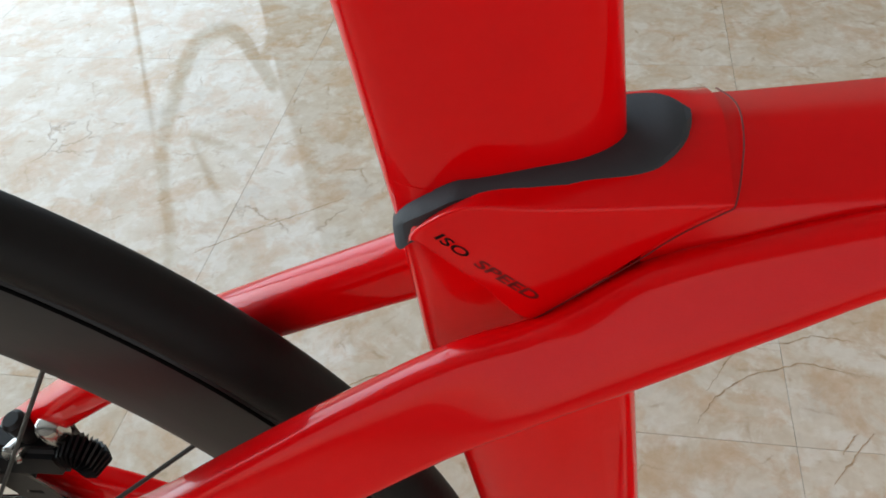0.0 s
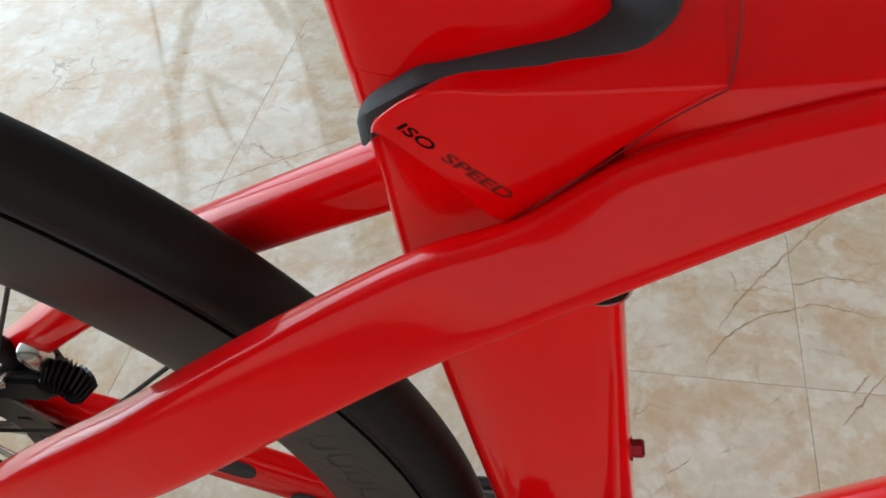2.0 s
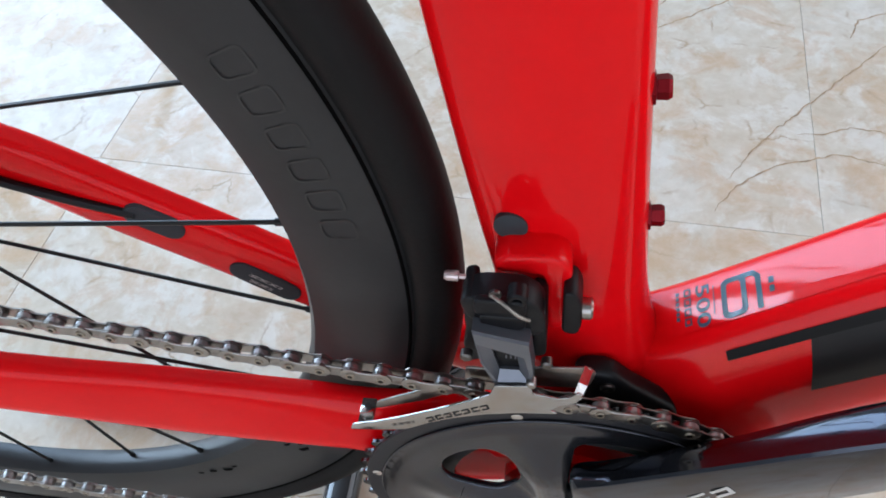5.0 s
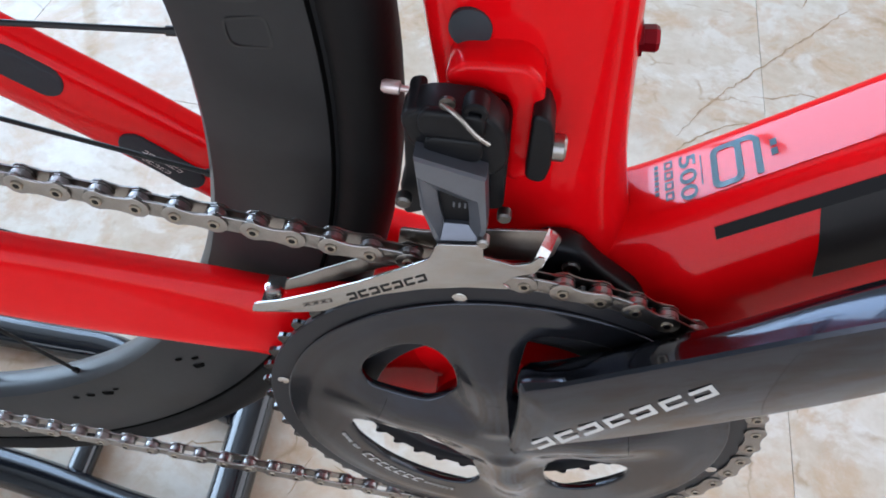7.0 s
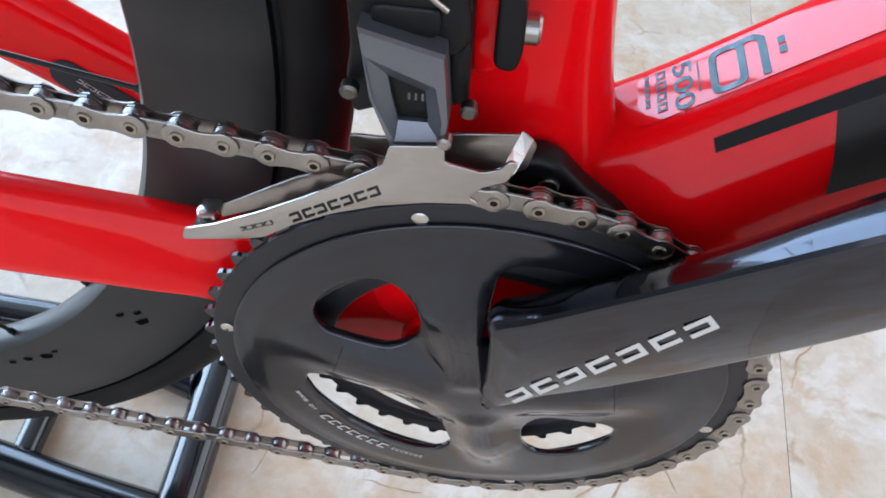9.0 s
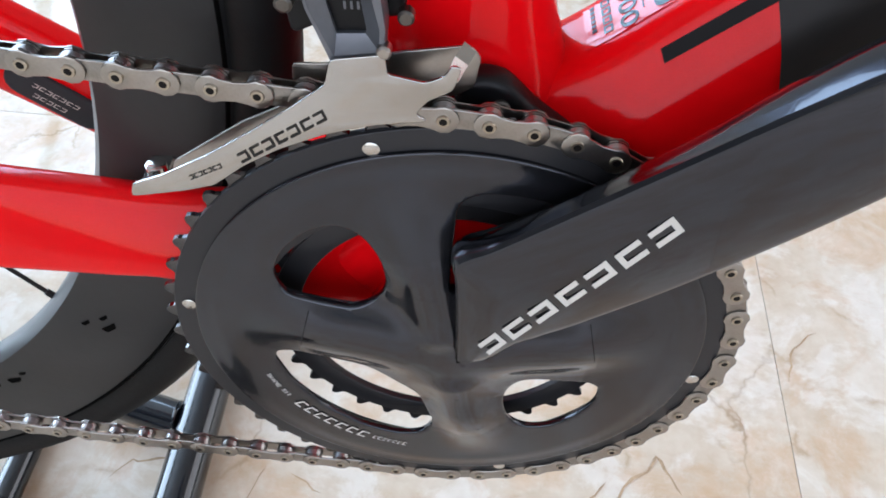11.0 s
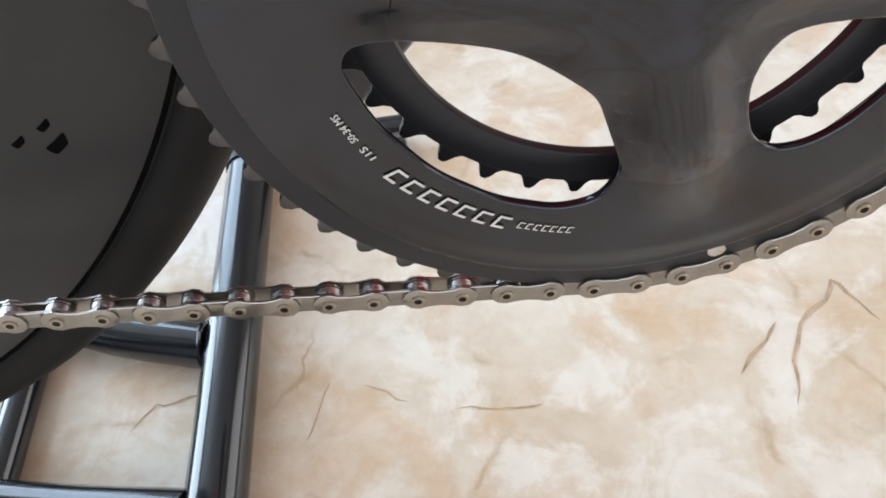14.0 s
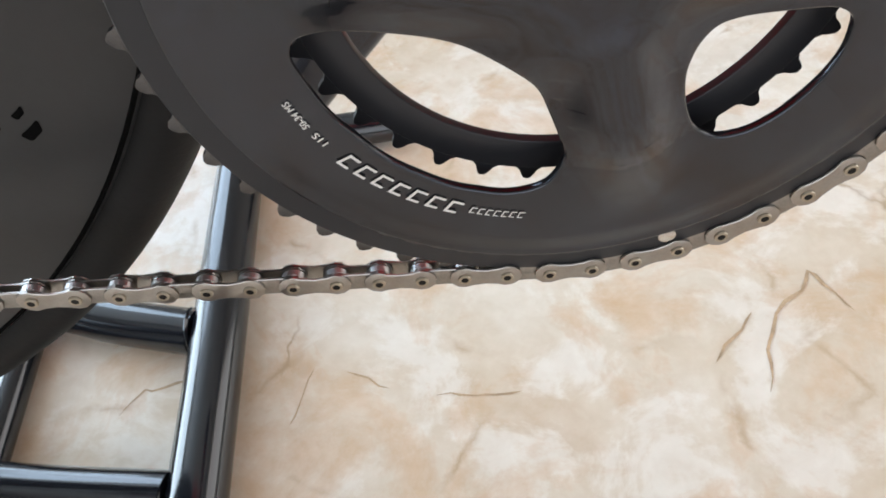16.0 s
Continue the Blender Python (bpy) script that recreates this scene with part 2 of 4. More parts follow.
def plate(outlines, y0, y1, bevel=0.0008, holes=(), res=2):
    """A plate in the xz plane between y0 and y1 from closed outlines, with holes, as a bmesh."""
    cu = bpy.data.curves.new("tmp", "CURVE")
    cu.dimensions, cu.fill_mode = "2D", "BOTH"
    cu.extrude, cu.bevel_depth, cu.bevel_resolution = max(abs(y1 - y0) / 2 - bevel, 0.00005), bevel, res
    for line in (*outlines, *holes):
        sp = cu.splines.new("POLY")
        sp.points.add(len(line) - 1)
        for q, (x, z) in zip(sp.points, line):
            q.co = (x, z, 0, 1)
        sp.use_cyclic_u = True
    ob = bpy.data.objects.new("tmp", cu)
    me = bpy.data.meshes.new_from_object(ob)
    bm = bmesh.new()
    bm.from_mesh(me)
    bmesh.ops.remove_doubles(bm, verts=bm.verts, dist=1e-6)
    bmesh.ops.transform(bm, matrix=Matrix.Translation((0, (y0 + y1) / 2, 0)) @ Matrix.Rotation(radians(90), 4, "X"), verts=bm.verts)
    bpy.data.objects.remove(ob)
    bpy.data.curves.remove(cu)
    bpy.data.meshes.remove(me)
    return bm


def rounded(points, radius, n=5):
    """The polygon with its corners rounded."""
    out = []
    count = len(points)
    for i in range(count):
        p0, p1, p2 = (Vector(points[(i + j) % count]) for j in (-1, 0, 1))
        r = radius[i] if isinstance(radius, (list, tuple)) else radius
        r = min(r, (p0 - p1).length * 0.45, (p2 - p1).length * 0.45)
        a, b = p1 + (p0 - p1).normalized() * r, p1 + (p2 - p1).normalized() * r
        for j in range(n + 1):
            t = j / n
            out.append(tuple(a * (1 - t) ** 2 + p1 * 2 * t * (1 - t) + b * t * t))
    return out


def polar(r, degrees, c=(0.0, 0.2727)):
    return (c[0] + r * math.cos(radians(degrees)), c[1] + r * math.sin(radians(degrees)))


def writing(text, size, m, mat, parent, name="lettering", depth=0.00012, shear=0.0, width=None, weight=0.0):
    cu = bpy.data.curves.new("tmp", "FONT")
    cu.body, cu.size, cu.extrude, cu.shear, cu.offset = text, size, depth, shear, weight
    cu.align_x, cu.align_y, cu.resolution_u = "CENTER", "CENTER", 4
    ob = bpy.data.objects.new("tmp", cu)
    me = bpy.data.meshes.new_from_object(ob)
    if width:
        xs = [v.co.x for v in me.vertices]
        k = width / (max(xs) - min(xs))
        me.transform(Matrix.Diagonal((k, 1, 1, 1)))
    me.transform(m)
    me.name = name
    bpy.data.objects.remove(ob)
    bpy.data.curves.remove(cu)
    me.materials.clear()
    me.materials.append(mat)
    made = new(name, me)
    made.parent = parent
    return made


def facing(x, y, z, angle):
    """A pose for writing that faces the south side, turned by angle in the xz plane."""
    return Matrix.Translation((x, y, z)) @ Matrix.Rotation(radians(-angle), 4, "Y") @ Matrix.Rotation(radians(90), 4, "X")


def smoothstep(t):
    t = min(1.0, max(0.0, t))
    return t * t * (3 - 2 * t)


def box(bm, x0, x1, y0, y1, z0, z1):
    v = [bm.verts.new((x, y, z)) for x in (x0, x1) for y in (y0, y1) for z in (z0, z1)]
    for f in ((0, 1, 3, 2), (4, 6, 7, 5), (0, 4, 5, 1), (2, 3, 7, 6), (0, 2, 6, 4), (1, 5, 7, 3)):
        bm.faces.new([v[i] for i in f])
    return bm


# ---- the room ----
X0, X1, Y0, Y1, H = -3.2, 3.0, -2.4, 2.6, 3.0


def wall(name, boxes, mat=None):
    bm = bmesh.new()
    for b in boxes:
        box(bm, *b)
    return tagged(to_object(name, bm, mat or WALL, smooth=False), "plain white painted room wall", "wall", kind="structure")


wall("wall_north", [(X0, -3.12, Y1, Y1 + 0.15, 0, H), (-1.08, X1, Y1, Y1 + 0.15, 0, H), (-3.12, -1.08, Y1, Y1 + 0.15, 0, 0.45), (-3.12, -1.08, Y1, Y1 + 0.15, 2.95, H)])
wall("wall_west", [(X0 - 0.15, X0, Y0, 0.09, 0, H), (X0 - 0.15, X0, 2.51, Y1 + 0.15, 0, H), (X0 - 0.15, X0, 0.09, 2.51, 2.42, H)])
# the south and east openings are unseen, cut to fit the added fill lamps
wall("wall_south", [(X0 - 0.15, -2.17, Y0 - 0.15, Y0, 0, H), (2.37, X1, Y0 - 0.15, Y0, 0, H), (-2.17, 2.37, Y0 - 0.15, Y0, 0, 0.30), (-2.17, 2.37, Y0 - 0.15, Y0, 2.53, H)])
wall("wall_east", [(X1, X1 + 0.15, Y0 - 0.15, -1.32, 0, H), (X1, X1 + 0.15, 2.32, Y1 + 0.15, 0, H), (X1, X1 + 0.15, -1.32, 2.32, 2.42, H), (X1, X1 + 0.15, -1.32, 2.32, 0, 0.30)])
tagged(to_object("ceiling", box(bmesh.new(), X0 - 0.15, X1 + 0.15, Y0 - 0.15, Y1 + 0.15, H, H + 0.12), CEIL, smooth=False), "plain white painted ceiling", "ceiling", kind="structure")
floor = tagged(to_object("floor", box(bmesh.new(), X0 - 0.15, X1 + 0.15, Y0 - 0.15, Y1 + 0.15, -0.08, -0.0022), GROUT, smooth=False), "polished cream marble tile floor with brown veins", "floor", kind="structure")

# window grille with an oval scroll
grille = tagged(new("window_1"), "bronze metal window grille with an oval scroll", "window", kind="structure")
GY = Y1 - 0.03
part("window_bar", pipe([(-2.62, GY, 0.45), (-2.68, GY, 1.05), (-2.78, GY, 1.69), (-2.975, GY, 2.95)], 0.012, 8, 3), TRIM, grille)
part("window_bar", box(bmesh.new(), -1.104, -1.080, Y1 - 0.03, Y1 - 0.005, 0.45, 2.95), TRIM, grille, smooth=False)
scroll = [(-1.13, 0.90), (-1.18, 0.75), (-1.25, 0.63), (-1.41, 0.69), (-1.56, 0.90), (-1.71, 1.18), (-1.80, 1.44), (-1.87, 1.76), (-2.04, 2.07)]
part("scroll", pipe([(x, GY, z) for x, z in scroll], 0.030, 10, 4), TRIM, grille)
curl = [(-1.36, 1.22), (-1.46, 1.18), (-1.56, 1.14), (-1.555, 1.31), (-1.54, 1.50)]
part("scroll", pipe([(x, GY, z) for x, z in curl], 0.017, 8, 4), TRIM, grille)
part("window_bar", pipe([(-1.60, GY, 0.45), (-1.64, GY, 0.66), (-1.71, GY, 1.00), (-1.76, GY, 1.25)], 0.010, 8, 3), TRIM, grille)
part("window_bar", pipe([(-0.96, GY, 0.46), (-1.07, GY, 0.63), (-1.16, GY, 0.80)], 0.020, 8, 3), TRIM, grille)

from mathutils.bvhtree import BVHTree

# ---- the bicycle ----
BBZ = 0.2727
AX = Vector((-0.3945, 0.0, 0.3980))
bike = tagged(new("bicycle"), "glossy red carbon road bicycle held up on a floor stand", "bicycle")
bike.location = (0, 0, 0)


def tube_xz(rows, power=2.4, n=36, k=6):
    """An upright tube from rows (z, x of the rear edge, x of the front edge, half width)."""
    rings = []
    for z, r, f, w in smooth_rows(rows, k):
        rings.append(section(Vector(((r + f) / 2, 0, z)), Vector((1, 0, 0)), Vector((0, 1, 0)), (f - r) / 2, w, power, n))
    return ring_loft(bmesh.new(), rings)


part("seat_tube", tube_xz([(0.262, -0.036, 0.046, 0.036), (0.30, -0.034, 0.046, 0.035), (0.345, -0.0325, 0.040, 0.029), (0.39, -0.0345, 0.0280, 0.0225), (0.44, -0.0432, 0.0212, 0.0185), (0.51, -0.0540, 0.0140, 0.0165), (0.60, -0.0660, 0.0052, 0.0150), (0.66, -0.0703, -0.0008, 0.0140), (0.70, -0.0735, -0.0045, 0.0130)]), RED, bike)

# the mast above the joint: red below a slanting edge, black above it
def mast(top):
    def edges(z):
        t = (z - 0.684) / (0.86 - 0.684)
        return -0.0724 - 0.0185 * t, -0.0030 - 0.0162 * t

    def colour_edge(x):
        t = min(1.2, max(-0.2, (x + 0.0820) / 0.0695))
        return 0.7830 - 0.0262 * t - 0.0010 * 4 * t * (1 - t)

    rings = []
    for k in range(21):
        t = k / 20
        ring = []
        for i in range(44):
            a = 2 * math.pi * i / 44
            ca, sa = math.cos(a), math.sin(a)
            z = 0.75
            for _ in range(4):
                r, f = edges(z)
                x = (r + f) / 2 + (f - r) / 2 * math.copysign(abs(ca) ** (2 / 2.3), ca)
                cut = colour_edge(x)
                z = cut + (0.86 - cut) * t if top else 0.676 + (cut - 0.676) * t
            w = 0.0125 + 0.0007 * min(1, (z - 0.684) / 0.05)
            ring.append(Vector((x, w * math.copysign(abs(sa) ** (2 / 2.3), sa), z)))
        rings.append(ring)
    return ring_loft(bmesh.new(), rings)


part("seat_mast", mast(False), RED, bike)
part("seat_mast_cap", mast(True), BLACK_GLOSS, bike, "gloss black upper seat mast sleeve")

def lens_loft(rows, power=4.0, half=0.0088, n=32, k=6):
    """A stay from rows (x, y and z of the upper inner edge, y and z of the lower outer edge)."""
    rings = []
    for x, ty, tz, by, bz in smooth_rows(rows, k):
        top, low = Vector((x, ty, tz)), Vector((x, by, bz))
        u = (top - low).normalized()
        v = Vector((1, 0, 0)).cross(u).normalized()
        rings.append(section((top + low) / 2, u, v, (top - low).length / 2, half, power, n))
    return ring_loft(bmesh.new(), rings)


STAY = [(0.200, 0.0200, 0.7180, 0.0240, 0.7060), (0.120, 0.0220, 0.7130, 0.0285, 0.6985), (0.065, 0.0245, 0.7075, 0.0350, 0.6905), (0.030, 0.0252, 0.6995, 0.0405, 0.6755), (0.000, 0.0262, 0.6880, 0.0440, 0.6595), (-0.028, 0.0288, 0.6680, 0.0460, 0.6430), (-0.055, 0.0345, 0.6595, 0.0475, 0.6275), (-0.090, 0.0440, 0.6443, 0.0550, 0.6085), (-0.125, 0.0530, 0.6265, 0.0620, 0.5880), (-0.155, 0.0590, 0.6085, 0.0655, 0.5700), (-0.205, 0.0640, 0.5780, 0.0685, 0.5395), (-0.280, 0.0660, 0.5190, 0.0690, 0.4850), (-0.350, 0.0675, 0.4610, 0.0695, 0.4270), (-0.394, 0.0685, 0.4230, 0.0695, 0.3890)]
part("seat_stay", lens_loft([(x, -ty, tz, -by, bz) for x, ty, tz, by, bz in STAY]), RED, bike, sharp=60)
part("seat_stay", beam([(0.060, 0.0125, 0.7000, 0.0120, 0.010), (0.030, 0.0190, 0.686, 0.0160, 0.0105), (0.0, 0.0240, 0.6690, 0.0170, 0.0100), (-0.030, 0.0265, 0.6530, 0.0155, 0.0100), (-0.077, 0.0300, 0.6300, 0.0130, 0.0105), (-0.149, 0.0360, 0.5935, 0.0120, 0.0115), (-0.21, 0.0450, 0.5560, 0.0120, 0.0130), (-0.28, 0.0560, 0.5000, 0.0120, 0.0125), (-0.35, 0.0650, 0.4420, 0.0130, 0.0100), (-0.392, 0.0680, 0.408, 0.0160, 0.0085)], power=2.8), RED, bike)


def faceted(rows, k=4, radius=0.0022):
    """A tube with a ridge along each flank, from rows (x, crown z, ridge y, ridge z, low y, low z, under z)."""
    rings = []
    for x, cz, ry, rz, ly, lz, uz in smooth_rows(rows, k):
        line = rounded([(0, cz), (-ry, rz), (-ly, lz), (-ly * 0.5, uz), (ly * 0.5, uz), (ly, lz), (ry, rz)], [0.008] + [radius] * 6, 4)
        rings.append([Vector((x, y, z)) for y, z in line])
    return ring_loft(bmesh.new(), rings)


part("top_tube", faceted([(-0.002, 0.7080, 0.0220, 0.6990, 0.0290, 0.6650, 0.6560), (0.0182, 0.7142, 0.0252, 0.7058, 0.0345, 0.6740, 0.6620), (0.030, 0.7152, 0.0254, 0.7070, 0.0365, 0.6770, 0.6650), (0.065, 0.7180, 0.0254, 0.7102, 0.0335, 0.6885, 0.6795), (0.120, 0.7230, 0.0250, 0.7156, 0.0290, 0.6985, 0.6905), (0.300, 0.7410, 0.0245, 0.7340, 0.0255, 0.7150, 0.7070), (0.540, 0.7660, 0.0240, 0.7590, 0.0250, 0.7350, 0.7270)]), RED, bike, sharp=45)
part("chain_stay", lens_loft([(0.0, -0.016, 0.3120, -0.022, 0.2500), (-0.05, -0.0165, 0.3150, -0.031, 0.2540), (-0.0942, -0.0200, 0.3170, -0.0355, 0.2845), (-0.13, -0.0220, 0.3220, -0.0360, 0.2885), (-0.1965, -0.0300, 0.3370, -0.0385, 0.2965), (-0.26, -0.0440, 0.3620, -0.0490, 0.3270), (-0.33, -0.0580, 0.3950, -0.0620, 0.3630), (-0.392, -0.0660, 0.4180, -0.0690, 0.3860)], power=3.4, half=0.0080), RED, bike, sharp=60)
part("chain_stay", beam([(0.0, 0.030, 0.268, 0.026, 0.012), (-0.08, 0.052, 0.262, 0.024, 0.0100), (-0.15, 0.0640, 0.287, 0.0215, 0.0095), (-0.20, 0.0645, 0.318, 0.0213, 0.0095), (-0.25, 0.0650, 0.3475, 0.0213, 0.0095), (-0.30, 0.0660, 0.378, 0.020, 0.0095), (-0.35, 0.0670, 0.398, 0.018, 0.0090), (-0.392, 0.068, 0.412, 0.017, 0.0085)], power=3.2), RED, bike)
down_bm = beam([(-0.012, 0, 0.268, 0.042, 0.036), (0.030, 0, 0.314, 0.0425, 0.036), (0.066, 0, 0.345, 0.0385, 0.0330), (0.105, 0, 0.379, 0.0370, 0.0310), (0.16, 0, 0.425, 0.0360, 0.0300), (0.30, 0, 0.54, 0.034, 0.028), (0.54, 0, 0.735, 0.032, 0.026)], power=6.0, n=72)
for v in down_bm.verts:
    u = (v.co - Vector((0.066, 0, 0.345))).dot(Vector((-0.655, 0, 0.756)))
    clear = smoothstep((v.co.x - 0.015) / 0.05)
    v.co.y *= 1 - 0.36 * smoothstep((u - 0.012) / 0.026) * smoothstep((v.co.x + 0.005) / 0.03)
    if u < 0:
        v.co -= Vector((-0.655, 0, 0.756)) * (u * 0.28 * clear)
bmesh.ops.recalc_face_normals(down_bm, faces=down_bm.faces)
DOWN_SKIN = BVHTree.FromBMesh(down_bm)
part("down_tube", down_bm, RED, bike)
shell = disc_solid([(0.026, 0), (0.030, 0.002), (0.030, 0.084), (0.026, 0.086)], (0, 0.043, BBZ), 48)
part("bottom_bracket", shell, RED, bike)
part("head_tube", beam([(0.545, 0, 0.80, 0.03, 0.028), (0.575, 0, 0.72, 0.03, 0.028)], power=2.2, k=3), RED, bike)

# the cover over the joint, with its rubber seal
def cover():
    rings = []
    for x, cz, py, pz, ry, rz, ly, lz in smooth_rows([(-0.0660, 0.6835, 0.0110, 0.6840, 0.0165, 0.6862, 0.0172, 0.6845), (-0.0635, 0.6885, 0.0150, 0.6895, 0.0214, 0.6935, 0.0225, 0.6905), (-0.0580, 0.6950, 0.0172, 0.6960, 0.0238, 0.6998, 0.0252, 0.6895), (-0.0510, 0.7010, 0.0185, 0.7015, 0.0252, 0.7048, 0.0264, 0.6835), (-0.0440, 0.7048, 0.0192, 0.7048, 0.0262, 0.7070, 0.0270, 0.6772), (-0.0320, 0.7072, 0.0196, 0.7074, 0.0264, 0.7062, 0.0282, 0.6655), (-0.0200, 0.7086, 0.0196, 0.7088, 0.0264, 0.7060, 0.0276, 0.6742), (-0.0069, 0.7110, 0.0194, 0.7102, 0.0264, 0.7062, 0.0272, 0.6858), (0.0063, 0.7140, 0.0180, 0.7122, 0.0264, 0.7068, 0.0268, 0.6980), (0.0150, 0.7158, 0.0160, 0.7122, 0.0264, 0.7072, 0.0265, 0.7045), (0.0186, 0.7164, 0.0150, 0.7126, 0.0264, 0.7074, 0.0262, 0.7062)], 4):
        line = rounded([(0, cz), (-py, pz), (-ry, rz), (-ly, lz), (-ly + 0.012, lz + 0.0035), (ly - 0.012, lz + 0.0035), (ly, lz), (ry, rz), (py, pz)], [0.004, 0.003, 0.0014, 0.0014, 0.001, 0.001, 0.0014, 0.0014, 0.003], 3)
        rings.append([Vector((x, y, z)) for y, z in line])
    return ring_loft(bmesh.new(), rings)


cover_bm = cover()
COVER_SKIN = BVHTree.FromBMesh(cover_bm)
part("joint_cover", cover_bm, RED, bike, sharp=45)
part("cover_seam", pipe([(0.0188, -0.0262, 0.7062), (0.0192, -0.0256, 0.7080), (0.0205, -0.0205, 0.7105), (0.0224, -0.0100, 0.7142), (0.0228, 0.0, 0.7162), (0.0224, 0.0100, 0.7142), (0.0205, 0.0205, 0.7105)], 0.00024, 8, 5), SEAM, bike)
part("cover_seam", pipe([(-0.0316, -0.0284, 0.6650), (-0.0069, -0.0274, 0.6855), (0.0063, -0.0269, 0.6976), (0.0186, -0.0263, 0.7060)], 0.00020, 8, 5), SEAM, bike)

rings = []
for x, z, low, w in smooth_rows([(-0.0728, 0.6815, 0.6755, 0.0025), (-0.0718, 0.6835, 0.6760, 0.0080), (-0.0692, 0.6890, 0.6790, 0.0132), (-0.0650, 0.6943, 0.6850, 0.0166), (-0.0585, 0.6996, 0.6900, 0.0190), (-0.0515, 0.7040, 0.6960, 0.0196), (-0.0450, 0.7054, 0.7000, 0.0190), (-0.0294, 0.7087, 0.7030, 0.0194), (-0.0150, 0.7103, 0.7050, 0.0192), (-0.0013, 0.7134, 0.7060, 0.0178), (0.0045, 0.7154, 0.7070, 0.0140), (0.0085, 0.7164, 0.7090, 0.0085), (0.0104, 0.7167, 0.7100, 0.0030)], 6):
    flat = 0.0012 * smoothstep((x + 0.03) / 0.04)
    rings.append([Vector((x, -w, low)), Vector((x, -w, z - 0.0010 - flat * 1.5)), Vector((x, -w * 0.93, z - 0.0003 - flat * 1.2)), Vector((x, -w * 0.5, z)), Vector((x, w * 0.5, z)), Vector((x, w * 0.93, z - 0.0003 - flat * 1.2)), Vector((x, w, z - 0.0010 - flat * 1.5)), Vector((x, w, low))])
part("rubber_seal", ring_loft(bmesh.new(), rings), PAD, bike, "dark grey rubber seal round the mast", sharp=40)

# ---- rear wheel ----
wheel = new("rear_wheel")
wheel.parent = bike
TR = 0.3450


def tyre_profile():
    out = []
    for i in range(22):
        t = radians(-128 + 256 * i / 21)
        out.append((TR - 0.0130 + 0.0130 * math.cos(t), 0.0142 * math.sin(t)))
    return out


part("tyre", turned(tyre_profile(), AX, 200), RUBBER, wheel)
RO = TR - 0.0208
rim = [(RO + r, -d) for r, d in ((0.0, 0.0110), (-0.001, 0.0122), (-0.0045, 0.0130), (-0.016, 0.0138), (-0.029, 0.0134), (-0.040, 0.0120), (-0.0475, 0.0092), (-0.0505, 0.0045), (-0.0512, 0.0))]
rim = rim + [(r, -o) for r, o in rim[-2::-1]]
part("rim", turned(rim, AX, 200), CARBON, wheel)
BEAD = plain("deep_black_groove", (0.0015, 0.0015, 0.0015), 0.8, spec=0.05, vary=0.1)
for y in (-1, 1):
    part("bead_line", turned([(0.3214, y * 0.0125), (0.3222, y * 0.0134), (0.3231, y * 0.0128), (0.3231, y * 0.0110), (0.3214, y * 0.0110)], AX, 200), BEAD, wheel, "thin dark groove between rim and tyre")
hub = turned([(0.001, -0.062), (0.010, -0.062), (0.011, -0.03), (0.024, -0.024), (0.024, -0.020), (0.012, -0.014), (0.012, 0.022), (0.026, 0.028), (0.026, 0.032), (0.014, 0.040), (0.012, 0.064), (0.001, 0.064)], AX, 40)
part("hub", hub, PLASTIC, wheel)
for i in range(24):
    near = i % 2 == 0
    a = 2 * math.pi * (i + 0.35) / 24
    lead = (1 if (i // 2) % 2 == 0 else -1) * radians(66)
    y = -0.0235 if near else 0.0295
    p = AX + Vector((0.0235 * math.cos(a + lead), y, 0.0235 * math.sin(a + lead)))
    q = AX + Vector((0.2765 * math.cos(a), -0.002 if near else 0.002, 0.2765 * math.sin(a)))
    bm = bmesh.new()
    d = (q - p).normalized()
    u = d.orthogonal().normalized()
    ring_loft(bm, [section(c, u, d.cross(u), r, r, 2, 8) for c, r in ((p, 0.0011), (q - d * 0.007, 0.0011), (q - d * 0.0068, 0.0017), (q, 0.0017))])
    part("spoke", bm, SPOKE, wheel)
# brake disc and cassette
track = [polar(0.0795, a, (AX.x, AX.z)) for a in np.linspace(0, 360, 96, endpoint=False)]
bore = [polar(0.0560, a, (AX.x, AX.z)) for a in np.linspace(0, 360, 72, endpoint=False)]
slots = [rounded([polar(r, a + da, (AX.x, AX.z)) for r, da in ((0.0740, -1.6), (0.0740, 1.6), (0.0640, 5.0), (0.0640, 2.0))], 0.001, 2) for a in range(0, 360, 20)]
disc = part("brake_disc", plate([track], 0.0400, 0.0418, 0.0002, [bore, *slots], 0), plain("dark_disc_steel", (0.085, 0.078, 0.072), 0.38, metal=0.8, vary=0.2, scale=70), wheel, "dark steel brake disc with slots")
for k in range(6):
    a = 60 * k + 12
    arm = rounded([polar(r, a + da, (AX.x, AX.z)) for r, da in ((0.0575, -7), (0.0575, 7), (0.0240, 28), (0.0240, 14))], 0.002, 3)
    part("disc_arm", plate([arm], 0.0398, 0.0416, 0.0003, (), 1), CHROME, disc)
for k, r in enumerate((0.058, 0.053, 0.048, 0.044, 0.040, 0.036, 0.033, 0.030, 0.028, 0.026, 0.024)):
    y = -0.0225 - 0.0027 * k
    n = round(2 * math.pi * r / 0.0127) * 2
    rings = [[Vector((AX.x + (r + (0.0026 if j % 2 else -0.0026)) * math.cos(2 * math.pi * j / n), yy, AX.z + (r + (0.0026 if j % 2 else -0.0026)) * math.sin(2 * math.pi * j / n))) for j in range(n)] for yy in (y - 0.0007, y + 0.0007)]
    part("sprocket", ring_loft(bmesh.new(), rings), CHAIN_DARK, wheel, smooth=False)
# faint outlined marks and small black marks on the rim flank


